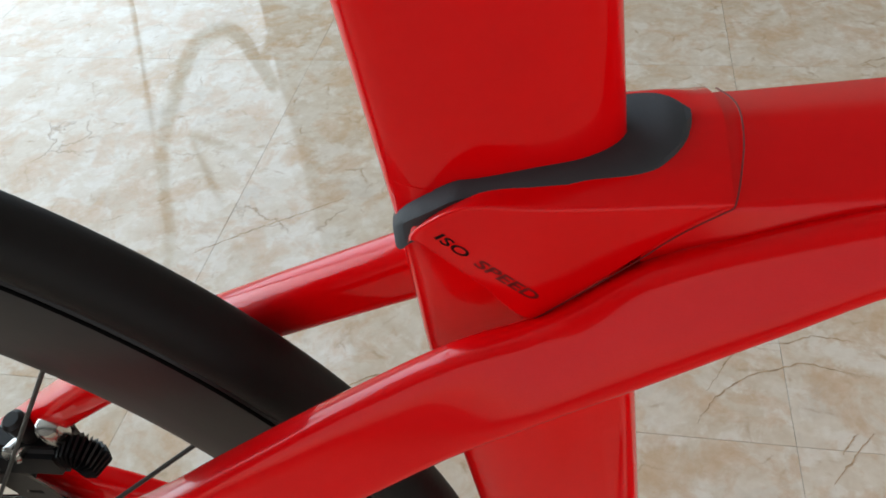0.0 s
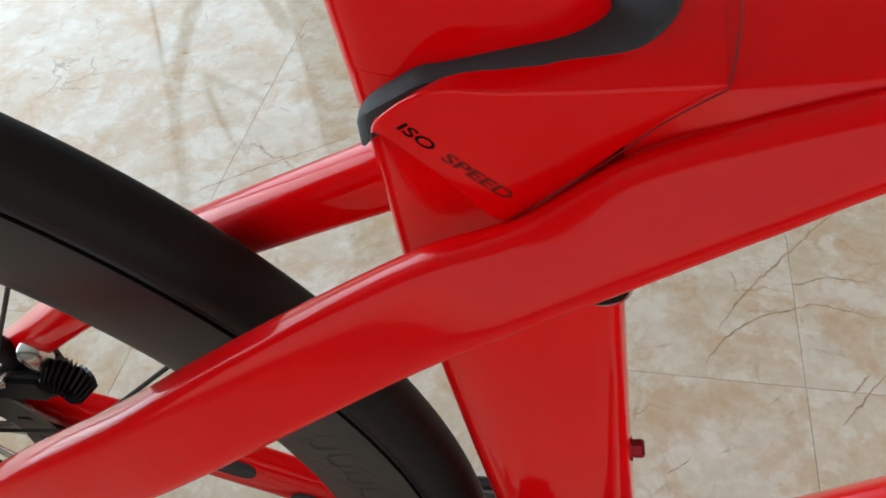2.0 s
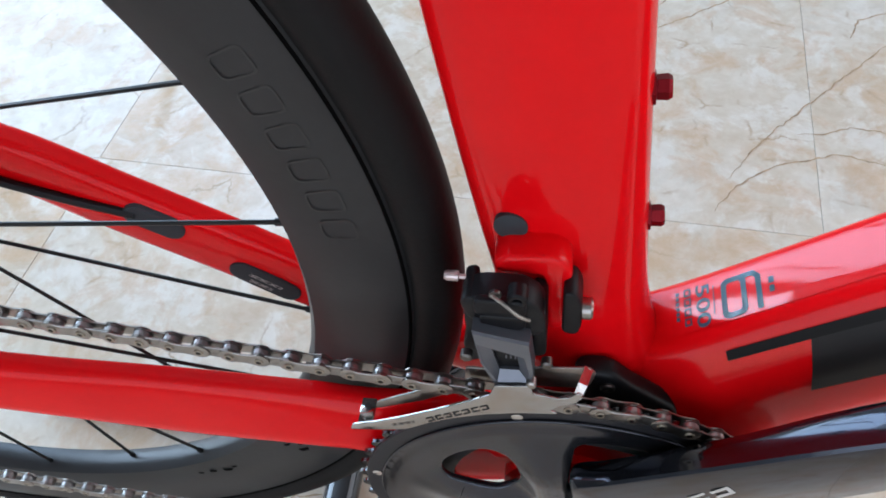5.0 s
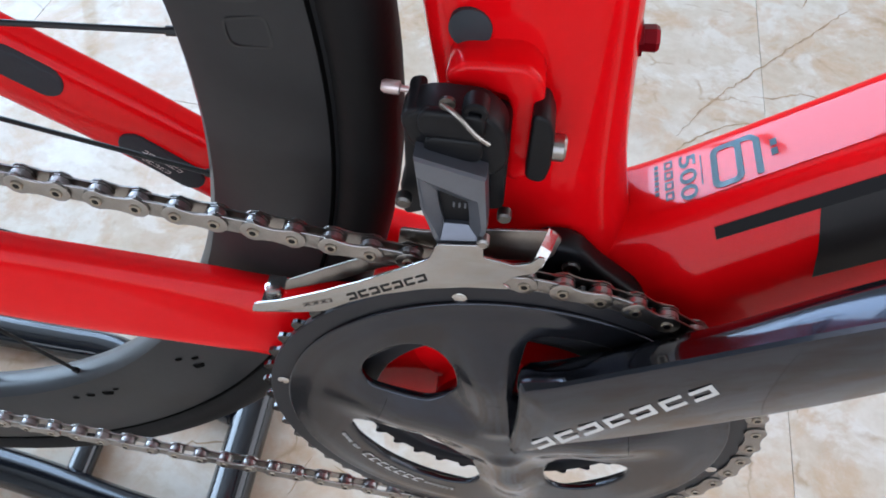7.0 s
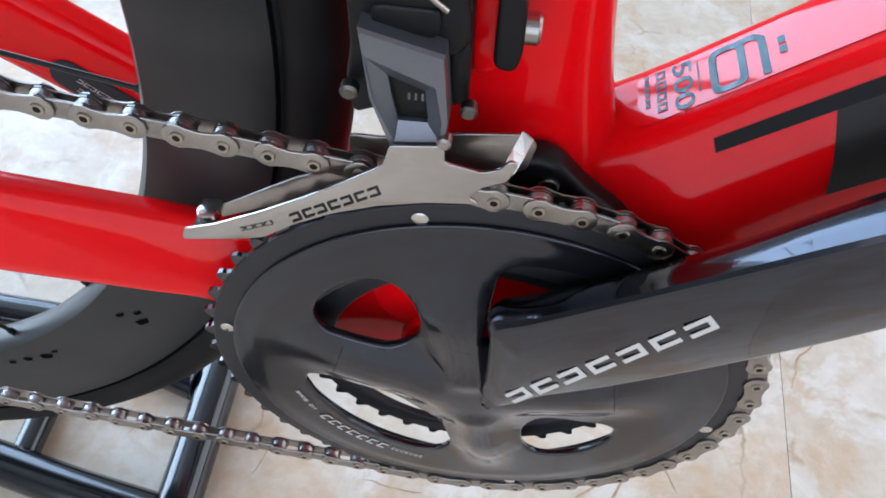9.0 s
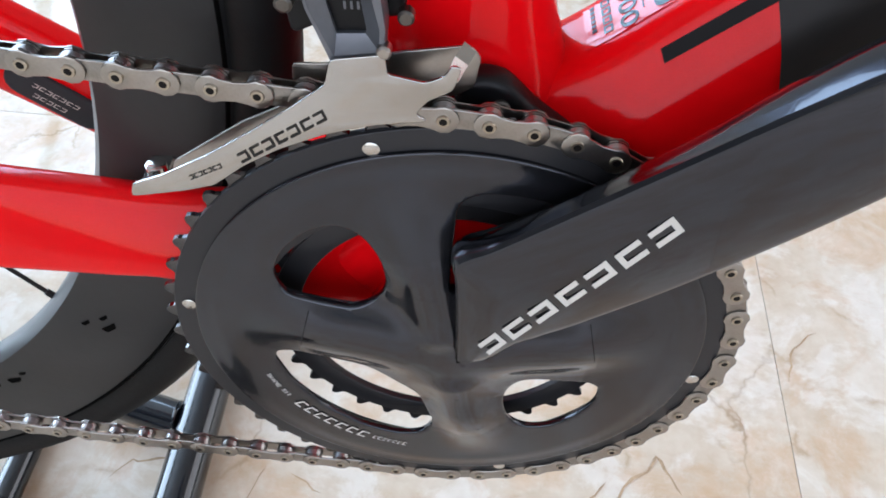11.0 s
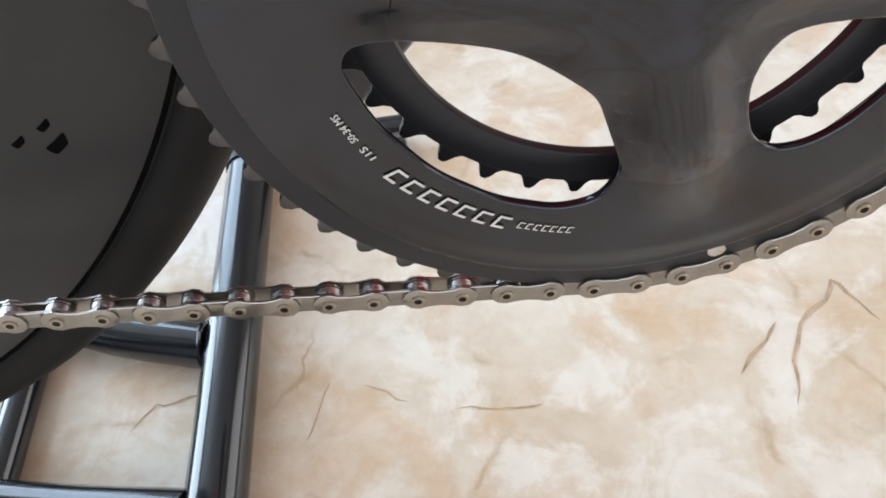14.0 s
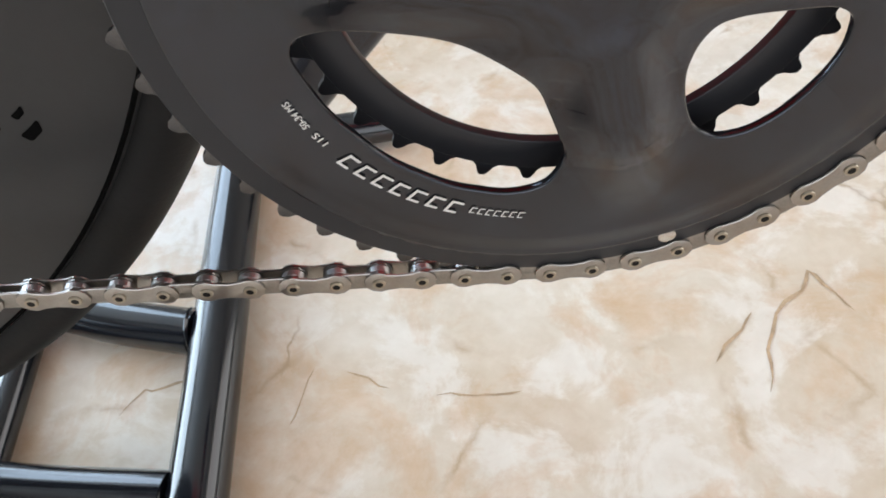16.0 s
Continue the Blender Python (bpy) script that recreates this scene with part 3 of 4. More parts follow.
def rim_flank(r):
    """Half width of the rim at a radius."""
    return float(np.interp(r, [RO - 0.0505, RO - 0.0475, RO - 0.040, RO - 0.029, RO - 0.016, RO - 0.0045], [0.0045, 0.0092, 0.0120, 0.0134, 0.0138, 0.0130]))


def rim_shape(name, degrees, r, outline, mat, inner=None):
    a = radians(degrees)
    c = AX + Vector((r * math.cos(a), -rim_flank(r) - 0.0003, r * math.sin(a)))
    u, v = Vector((math.cos(a), 0, math.sin(a))), Vector((-math.sin(a), 0, math.cos(a)))
    bm = bmesh.new()
    vo = [bm.verts.new(c + u * x + v * y) for x, y in outline]
    if inner:
        vi = [bm.verts.new(c + u * x * inner[0] + v * y * inner[1]) for x, y in outline]
        for j in range(len(vo)):
            bm.faces.new((vo[j], vo[(j + 1) % len(vo)], vi[(j + 1) % len(vo)], vi[j]))
    else:
        bm.faces.new(vo)
    part(name, bm, mat, wheel, smooth=False)


for k in range(6):
    rim_shape("rim_mark", 22.5 - 3.1 * k, 0.3020, rounded([(-0.0072, -0.0052), (0.0072, -0.0062), (0.0072, 0.0062), (-0.0072, 0.0052)], 0.003, 3), RIM_INK, (0.88, 0.84))
for deg, r, k in ((-36.8, 0.2890, 0.5), (-35.8, 0.2985, 0.8), (-34.9, 0.2940, 0.5), (-56.5, 0.2840, 0.45), (-54.0, 0.2848, 0.6), (-51.2, 0.2870, 0.8), (-49.6, 0.2862, 0.4)):
    line = [(-0.0035, -0.0050), (0.0010, -0.0062), (0.0035, 0.0010), (0.0005, 0.0055), (-0.0012, 0.0000)]
    rim_shape("rim_mark", deg, r, rounded([(x * k, z * k) for x, z in line], 0.0015 * k, 3), BEAD)

# ---- brake caliper on the far chain stay ----
caliper = new("brake_caliper")
caliper.parent = bike
CX, CYY, CZ = -0.305, 0.050, 0.461
bm = box(bmesh.new(), CX - 0.035, CX + 0.012, CYY - 0.014, CYY + 0.012, CZ - 0.014, CZ + 0.012)
bmesh.ops.bevel(bm, geom=bm.edges[:], offset=0.005, segments=3, affect="EDGES")
part("body", bm, PLASTIC, caliper)
part("piston_housing", disc_solid([(0.0060, 0), (0.0066, 0.001), (0.0066, 0.018), (0.0050, 0.020)], (CX - 0.012, CYY + 0.004, CZ + 0.006), 28, (-0.25, -1, 0.15)), STEEL, caliper, "polished piston housing")
part("hose_union", disc_solid([(0.0062, 0), (0.0072, 0.001), (0.0072, 0.016), (0.0062, 0.018), (0.0040, 0.019)], (CX + 0.008, CYY - 0.002, CZ + 0.012), 20, (0.15, -0.25, 1)), CHROME, caliper)
part("bleed_cap", disc_solid([(0.0062, 0), (0.0066, 0.001), (0.0066, 0.018), (0.0045, 0.020)], (CX - 0.007, CYY - 0.002, CZ + 0.014), 18, (-0.1, -0.2, 1)), PLASTIC, caliper)
for k in range(11):
    a = radians(-20 + 13 * k)
    c0 = Vector((CX + 0.016, CYY - 0.004, CZ - 0.004))
    d = Vector((math.sin(a) * 0.8, -0.25, math.cos(a)))
    u = d.cross(Vector((0, 1, 0))).normalized()
    part("cooling_fin", ring_loft(bmesh.new(), [section(c0 + d * h, u, d.cross(u).normalized(), 0.0008, w, 4, 8) for h, w in ((0.002, 0.009), (0.012, 0.010), (0.0175, 0.007))]), PLASTIC, caliper, smooth=False)
bm = plate([rounded([(CX - 0.075, CZ - 0.040), (CX - 0.020, CZ - 0.016), (CX - 0.012, CZ + 0.004), (CX - 0.030, CZ + 0.010), (CX - 0.080, CZ - 0.020)], 0.005)], CYY - 0.006, CYY + 0.006, 0.0015)
part("bracket", bm, PLASTIC, caliper)
for x, z in ((CX - 0.028, CZ - 0.001), (CX - 0.060, CZ - 0.026)):
    part("bracket_bolt", disc_solid([(0.0032, -0.001), (0.0032, 0.002), (0.0026, 0.0028)], (x, CYY - 0.006, z), 14), CHROME, caliper)

# ---- chainrings, spider and crank arm ----
crank = new("crankset")
crank.parent = bike
RY = -0.0472
RING_FACE = plain("satin_black_ring_face", (0.043, 0.045, 0.054), 0.21, metal=0.85, coat=0.35, vary=0.04, scale=35)
disc = [polar(0.0984, a) for a in np.linspace(0, 360, 144, endpoint=False)]
hole = [polar(0.0700, a) for a in np.linspace(0, 360, 96, endpoint=False)]
outer_ring = part("chainring", plate([disc], RY - 0.0020, RY + 0.0012, 0.0005, [hole]), RING, crank)


def tooth_mesh(r0, r1, half, gullet):
    """One tooth with a round hollow on either side, half a pitch wide each way."""
    bm = bmesh.new()
    flank = [(half - gullet * math.sin(radians(a)), r0 + gullet - gullet * math.cos(radians(a))) for a in (0, 30, 58, 78)] + [(0.0012, r1 - 0.0005), (0.0006, r1)]
    line = [(-half, r0 - 0.001)] + [(-x, z) for x, z in flank] + [(x, z) for x, z in flank[::-1]] + [(half, r0 - 0.001)]
    ring_loft(bm, [[Vector((x * k, y, z)) for x, z in line] for y, k in ((-0.0009, 0.999), (0.0009, 0.999))])
    return bm


def teeth(count, phase, r0, r1, y, mat, parent):
    first = to_object("tooth", tooth_mesh(r0, r1, math.pi * r0 / count, 0.0042), mat, parent, smooth=False)
    for k in range(count):
        ob = first if k == 0 else new("tooth", first.data)
        ob.parent = parent
        ob.matrix_local = Matrix.Translation((0, y, BBZ)) @ Matrix.Rotation(radians(90 - (phase + 360 / count * k)), 4, "Y")


TOOTH = plain("worn_tooth_steel", (0.10, 0.10, 0.105), 0.18, metal=1.0, vary=0.5, scale=200)
teeth(50, 91.6 + 3.6, 0.0981, 0.1026, RY, TOOTH, outer_ring)
small = [polar(0.0648, a) for a in np.linspace(0, 360, 110, endpoint=False)]
small_in = [polar(0.0560, a) for a in np.linspace(0, 360, 96, endpoint=False)]
inner_ring = part("inner_chainring", plate([small], -0.0415, -0.0385, 0.0004, [small_in]), RING, crank)
teeth(34, 4.0, 0.0646, 0.0696, -0.0400, RING, inner_ring)

HOLES = (
    [(70.5, 148), (74, 139), (74.5, 128), (72, 120), (65, 115.5), (54, 113.5), (43, 117.5), (36, 129), (38.5, 143), (51, 150), (63, 154)],
    [(67, -170), (64, -175), (57, -176), (47, -174), (37, -168), (29, -155), (26, -135), (28, -114), (37, -103), (51, -94.5), (62, -99), (66, -108), (67, -122), (67, -138), (67, -156)],
    [(44, -60), (36, -54), (31, -42), (31, -31), (37, -24), (45, -20), (56, -17), (62, -19), (66, -27), (67, -35), (67, -44), (65.5, -52), (61, -59), (53, -62)],
    [(73, 89), (78, 84), (80, 75), (81, 65), (73, 58), (52, 58), (38, 72), (37, 91), (55, 90)],
)
face = [polar(0.0905, a) for a in np.linspace(0, 360, 180, endpoint=False)]
holes = [rounded([polar(r / 1000, a) for r, a in h], 0.006, 5) for h in HOLES]


def spider_height(x, z):
    """How far the cast face stands proud of its rim: four broad arms, a hub and a shoulder round the rim."""
    r = math.hypot(x, z)
    total = 0.0
    for deg, half, high, reach in ((166, 0.0150, 0.0062, 0.082), (9, 0.0140, 0.0056, 0.080), (100, 0.0118, 0.0074, 0.088), (-79, 0.0105, 0.0076, 0.080)):
        ca, sa = math.cos(radians(deg)), math.sin(radians(deg))
        along, across = x * ca + z * sa, -x * sa + z * ca
        if along > 0:
            total += (high * math.exp(-abs(across / half) ** 2.6) * smoothstep((reach - r) / 0.045) * smoothstep(along / 0.016)) ** 3
    hub = 0.0074 * smoothstep((0.040 - r) / 0.036)
    return (total + hub ** 3) ** (1 / 3) + 0.0008 * smoothstep((0.0895 - r) / 0.0075) + 0.0012 * min(1.0, max(0.0, (0.0840 - r) / 0.036))


bm = plate([face], -0.0484, -0.0508, 0.0008, holes, 3)
for k in range(-29, 30):
    for co, no in (((k * 0.0030, 0, 0), (1, 0, 0)), ((0, 0, BBZ + k * 0.0030), (0, 0, 1))):
        bmesh.ops.bisect_plane(bm, geom=bm.verts[:] + bm.edges[:] + bm.faces[:], plane_co=co, plane_no=no)
for v in bm.verts:
    share = 0.72 + 0.28 * min(1.0, max(0.0, (v.co.y + 0.0484) / -0.0024))
    v.co.y -= spider_height(v.co.x, v.co.z - BBZ) * share
for f in bm.faces:
    m = f.calc_center_median()
    if math.hypot(m.x, m.z - BBZ) > 0.053:
        f.material_index = 1
part("spider", bm, (CRANK, RING_FACE), crank, sharp=40)
for a in (166, 12):
    t = radians(a + 90)
    x0, z0 = polar(0.052, a)
    pts = []
    for s in np.linspace(-0.0105, 0.0105, 9):
        x, z = x0 + s * math.cos(t), z0 + s * math.sin(t)
        pts.append((x, -0.0508 - spider_height(x, z - BBZ), z))
    part("seam", pipe(pts, 0.00016, 6, 2), DARK_INK_HOLLOW, crank)
# short raised dashes on the ring beside the chain
for k in range(22):
    a0 = -128 + 5.0 * k
    bm = bmesh.new()
    ring_loft(bm, [[Vector((polar(r, a)[0], y, polar(r, a)[1])) for r, y in ((0.0921, RY - 0.0018), (0.0921, RY - 0.0023), (0.0926, RY - 0.0023), (0.0926, RY - 0.0018))] for a in np.linspace(a0, a0 + 3.2, 4)])
    part("ramp_edge", bm, TOOTH, outer_ring, smooth=False)
ARM = radians(48.0)


def on_arm(s, p):
    return (s * math.cos(ARM) - p * math.sin(ARM), BBZ + s * math.sin(ARM) + p * math.cos(ARM))


def arm_face(s):
    return -0.0655 - 0.0068 * min(1.0, max(0.0, (s - 0.03) / 0.14)) + 0.0018 * smoothstep((0.036 - s) / 0.032)


rings = []
for s, low, top, back in smooth_rows([(0.008, -0.0040, 0.0030, 0.0030), (0.016, -0.0074, 0.0100, 0.0095), (0.030, -0.0058, 0.0230, 0.0225), (0.040, -0.0062, 0.0330, 0.0330), (0.047, -0.0070, 0.0392, 0.0392), (0.060, -0.0090, 0.0362, 0.0345), (0.085, -0.0126, 0.0322, 0.0280), (0.120, -0.0158, 0.0268, 0.0222), (0.147, -0.0168, 0.0228, 0.0198), (0.172, -0.0165, 0.0180, 0.0160), (0.184, -0.0120, 0.0110, 0.0105), (0.190, -0.0040, 0.0040, 0.0040)], 4):
    f = arm_face(s)
    bulge = 0.0016 * smoothstep((s - 0.03) / 0.02)
    bev = 0.0010 + 0.0034 * smoothstep((0.055 - s) / 0.04)
    pts = ((low - 0.0010, -0.0540), (low - 0.0008, -0.0575), (low + bev * 0.35, f + 0.0032), (low + bev, f + 0.0009), (low + bev + 0.0022, f), ((low + top) / 2, f - 0.0004), (top - 0.0022, f), (top - 0.0006, f + 0.0005), (top + 0.0004, f + 0.0018), ((top + back) / 2 + bulge, f * 0.62 - 0.0560 * 0.38), ((top + back * 2) / 3 + bulge, f * 0.3 - 0.0560 * 0.7), (back, -0.0555), (back - 0.001, -0.0540))
    rings.append([Vector((on_arm(s, p)[0], y, on_arm(s, p)[1])) for p, y in pts])
part("crank_arm", ring_loft(bmesh.new(), rings), CRANK, crank, sharp=32)
rings = []
for s, half, y0, y1 in smooth_rows([(-0.016, 0.006, 0.058, 0.066), (-0.008, 0.0150, 0.056, 0.070), (0.010, 0.0180, 0.054, 0.072), (0.060, 0.0172, 0.052, 0.070), (0.120, 0.0150, 0.053, 0.068), (0.172, 0.0140, 0.055, 0.068), (0.184, 0.0090, 0.056, 0.067), (0.188, 0.0030, 0.058, 0.065)], 3):
    axis, side = Vector((math.cos(ARM), 0, math.sin(ARM))), Vector((-math.sin(ARM), 0, math.cos(ARM)))
    rings.append(section(Vector((0, (y0 + y1) / 2, BBZ)) - axis * s, side, Vector((0, 1, 0)), half, (y1 - y0) / 2, 4, 20))
part("crank_arm", ring_loft(bmesh.new(), rings), CRANK, crank, sharp=40)
part("axle", disc_solid([(0.0110, 0), (0.0120, 0.001), (0.0120, 0.108), (0.0110, 0.109)], (0, 0.060, BBZ), 32), CHAIN_DARK, crank)
for r in (104.4, 170.4, -75.0, -9.5):
    x, z = polar(0.0935, r)
    part("rivet", disc_solid([(0.0026, -0.001), (0.0026, 0.0008), (0.0020, 0.0012)], (x, RY - 0.0018, z), 16), CHROME, crank)

# ---- chain ----
ROLLER = plain("bright_roller_steel", (0.42, 0.40, 0.39), 0.38, metal=1.0, vary=0.12, scale=120)
CHAIN_INNER = plain("inner_plate_steel", (0.31, 0.29, 0.27), 0.3, metal=1.0, vary=0.25, scale=120)
chain = new("chain")
chain.parent = bike


def eight(r_end, r_mid, half):
    out = []
    for k in range(9):
        a = radians(125 - 250 * k / 8)
        out.append((half + r_end * math.cos(a), r_end * math.sin(a)))
    out.append((0.0, -r_mid))
    for k in range(9):
        a = radians(-55 - 250 * k / 8)
        out.append((-half + r_end * math.cos(a), r_end * math.sin(a)))
    out.append((0.0, r_mid))
    return out


def plate_mesh(outer):
    line = eight(0.0044 if outer else 0.0042, 0.0031 if outer else 0.0034, 0.00635)
    y0, y1 = (0.00215, 0.0029) if outer else (0.0012, 0.0020)
    inner = [(x * 0.965, z * 0.93) for x, z in line]
    return ring_loft(bmesh.new(), [[Vector((x, y0, z)) for x, z in line], [Vector((x, y1 - 0.00018, z)) for x, z in line], [Vector((x, y1, z)) for x, z in inner]])


def pin_mesh():
    bm = disc_solid([(0.00115, -0.0036), (0.0018, -0.0036), (0.0020, -0.0033), (0.0020, 0.0033), (0.0018, 0.0036), (0.00115, 0.0036)], (0, 0, 0), 14, (0, 1, 0))
    # the shade inside the hollow pin is put into the flat end's dark colour
    for f in bm.faces:
        if all(math.hypot(v.co.x, v.co.z) < 0.0012 for v in f.verts):
            f.material_index = 1
    return bm


models = {
    "outer_plate": to_object("outer_plate", plate_mesh(True), CHAIN, chain),
    "inner_plate": to_object("inner_plate", plate_mesh(False), CHAIN_INNER, chain),
    "pin": to_object("pin", pin_mesh(), (plain("brassy_pin_steel", (0.42, 0.37, 0.30), 0.28, metal=1.0), DARK_INK_HOLLOW), chain),
    "roller": to_object("roller", disc_solid([(0.0037, -0.00118), (0.0040, -0.0009), (0.0040, 0.0009), (0.0037, 0.00118)], (0, 0, 0), 18, (0, 1, 0)), ROLLER, chain),
}
for ob in models.values():
    ob.data.set_sharp_from_angle(angle=radians(30))
pins = []
for k in range(24, 0, -1):
    d = Vector((-math.cos(radians(5.9)), 0.0028 / 24 / 0.0127 * 3, math.sin(radians(5.9))))
    x, z = polar(0.1011, 91.6 - 7.2)
    n = k
    pins.append(Vector((x + d.x * 0.0127 * n, RY + 0.00022 * n, z + d.z * 0.0127 * n)))
for k in range(1, 27):
    x, z = polar(0.1011, 91.6 - 7.2 * k)
    pins.append(Vector((x, RY, z)))
for k in range(1, 30):
    x, z = polar(0.1011, 91.6 - 7.2 * 26)
    pins.append(Vector((x - math.cos(radians(6.3)) * 0.0127 * k, RY + 0.00008 * k, z + math.sin(radians(6.3)) * 0.0127 * k)))
used = set()


def chain_piece(kind, m):
    ob = models[kind] if kind not in used else new(kind, models[kind].data)
    used.add(kind)
    ob.parent = chain
    ob.matrix_local = m


for k, (a, b) in enumerate(zip(pins, pins[1:])):
    d = (b - a).normalized()
    yv = (Vector((0, 1, 0)) - d * d.y).normalized()
    m = Matrix((d, yv, d.cross(yv))).transposed().to_4x4()
    for turn in (0, 180):
        chain_piece("outer_plate" if k % 2 == 0 else "inner_plate", Matrix.Translation((a + b) / 2) @ m @ Matrix.Rotation(radians(turn), 4, "Z"))
    chain_piece("pin", Matrix.Translation(a) @ m)
    chain_piece("roller", Matrix.Translation(a) @ m)

# ---- front derailleur ----
mech = new("front_derailleur")
mech.parent = bike
cage_low = [polar(0.1047, a) for a in (132, 125, 118, 110, 102, 94)]
cage = [(-0.0960, 0.3445), (-0.0945, 0.3492), (-0.0853, 0.3527), (-0.0703, 0.3612), (-0.0560, 0.3705), (-0.0427, 0.3802), (-0.0333, 0.3875), (-0.0315, 0.3950), (-0.0178, 0.3970), (-0.0174, 0.3912), (-0.0075, 0.3890), (-0.0025, 0.3910), (-0.0004, 0.3945), (0.0016, 0.3938), (-0.0005, 0.3872), (-0.0070, 0.3838), (-0.0105, 0.3790), *cage_low[::-1], (-0.0790, 0.3478)]
part("outer_cage_plate", plate([rounded(cage, 0.0012, 2)], -0.0535, -0.0524, 0.0003), STEEL, mech, "polished steel cage plate")
inner_cage = [(-0.088, 0.3415), (-0.086, 0.3475), (-0.062, 0.3640), (-0.0455, 0.3725), (-0.0445, 0.3850), (-0.0360, 0.3850), (-0.0134, 0.3900), (0.0036, 0.3925), (0.0066, 0.3890), (0.0050, 0.3800), *[polar(0.1040, a) for a in (90, 100, 110, 120, 130)]]
part("inner_cage_plate", plate([rounded(inner_cage, 0.0012, 2)], -0.0408, -0.0398, 0.0003), CHAIN, mech)
bm = box(bmesh.new(), -0.0925, -0.0860, -0.0525, -0.0400, 0.3478, 0.3492)
part("tail_bridge", bm, STEEL, mech, smooth=False)
part("tail_screw", disc_solid([(0.0026, 0), (0.0032, 0.0006), (0.0032, 0.0026), (0.0022, 0.0032)], (-0.0890, -0.0470, 0.3492), 14, (0, 0, 1)), CHROME, mech)
bridge = [[Vector((x0, y, z0)), Vector((x1, y, z1)), Vector((x1 + 0.0004, y, z1 + 0.0008)), Vector((x0 + 0.0004, y, z0 + 0.0008))] for y, x0, z0, x1, z1 in ((-0.0532, -0.0022, 0.3920, 0.0008, 0.3895), (-0.0480, -0.0004, 0.3934, 0.0030, 0.3908), (-0.0402, 0.0018, 0.3928, 0.0052, 0.3900))]
part("front_bridge", ring_loft(bmesh.new(), bridge), STEEL, mech, smooth=False)
# grey outer link with a sunk window
ql = [(-0.0396, 0.4288), (-0.0190, 0.4236), (-0.0170, 0.4035), (-0.0180, 0.3938), (-0.0315, 0.3916), (-0.0372, 0.4085)]
rim_line = [(-0.0384, 0.4214), (-0.0208, 0.4142), (-0.0188, 0.4030), (-0.0192, 0.3966), (-0.0308, 0.3950), (-0.0362, 0.4085)]
win_line = [(-0.0329, 0.4140), (-0.0236, 0.4104), (-0.0225, 0.4012), (-0.0228, 0.4000), (-0.0302, 0.3997), (-0.0319, 0.4075)]


def inset(line, k):
    m = sum((Vector(p) for p in line), Vector((0, 0))) / len(line)
    return [tuple(m + (Vector(p) - m) * k) for p in line]


rings = [[Vector((x, y, z)) for x, z in line] for line, y in ((inset(ql, 0.97), -0.0430), (ql, -0.0440), (ql, -0.0504), (inset(ql, 0.965), -0.0515), (rim_line, -0.0514), (inset(rim_line, 0.95), -0.0508), (win_line, -0.0482), (win_line, -0.0468))]
part("outer_link", ring_loft(bmesh.new(), rings, caps=False), FD_GREY, mech, "satin grey metal outer arm", sharp=20)
part("pivot_pin", disc_solid([(0.0020, 0), (0.0020, 0.0030), (0.0014, 0.0036)], (-0.0178, -0.0500, 0.3975), 14), CHAIN, mech)
part("neck", box(bmesh.new(), -0.0312, -0.0182, -0.0530, -0.0440, 0.3885, 0.3935), STEEL, mech, "polished neck under the arm", smooth=False)
bm = plate([rounded([(-0.0350, 0.4185), (-0.0205, 0.4155), (-0.0195, 0.4000), (-0.0305, 0.3990)], 0.001)], -0.0440, -0.0468, 0.0005)
part("window_plate", bm, PLASTIC, mech)
for k in range(4):
    x = -0.0280 + 0.0017 * k
    part("window_mark", box(bmesh.new(), x, x + 0.0006, -0.0471, -0.0468, 0.4060, 0.4082), FD_GREY, mech, smooth=False)
# black linkage body
bl = [(-0.0430, 0.4365), (-0.0360, 0.4395), (-0.0220, 0.4395), (-0.0170, 0.4345), (-0.0150, 0.4240), (-0.0180, 0.4190), (-0.0400, 0.4270)]
part("body", plate([rounded(bl, 0.003, 3)], -0.0325, -0.0445, 0.0018, (), 3), PLASTIC, mech)
part("rear_cheek", plate([rounded([(-0.0425, 0.4380), (-0.0395, 0.4390), (-0.0385, 0.4230), (-0.0345, 0.4010), (-0.0420, 0.3975), (-0.0432, 0.4085), (-0.0418, 0.4180)], 0.0013)], -0.0290, -0.0440, 0.0010), PLASTIC, mech)
part("front_cheek", plate([rounded([(-0.0180, 0.4330), (-0.0148, 0.4310), (-0.0140, 0.4030), (-0.0175, 0.4020)], 0.0013)], -0.0280, -0.0425, 0.0010), PLASTIC, mech)
for x, z, w, h in ((-0.0300, 0.4370, 0.016, 0.007), (-0.0290, 0.4285, 0.014, 0.006)):
    part("linkage_rib", plate([rounded([(x - w / 2, z - h / 2), (x + w / 2, z - h / 2), (x + w / 2, z + h / 2), (x - w / 2, z + h / 2)], 0.002)], -0.0430, -0.0465, 0.0012), PLASTIC, mech)
bm = disc_solid([(0.0036, -0.004), (0.0036, 0.0015), (0.0030, 0.0022), (0.0019, 0.0022), (0.0017, 0.0008)], (-0.0240, -0.0440, 0.4420), 20)
part("clamp_bolt", bm, PLASTIC, mech)
part("cable", pipe([(-0.0330, -0.0450, 0.4440), (-0.0285, -0.0475, 0.4425), (-0.0235, -0.0485, 0.4375), (-0.0195, -0.0475, 0.4335)], 0.0007, 8, 4), CHAIN, mech, "bare steel cable")
part("cable_washer", disc_solid([(0.0022, 0), (0.0022, 0.0012)], (-0.0315, -0.0442, 0.4440), 14), CHAIN_DARK, mech)
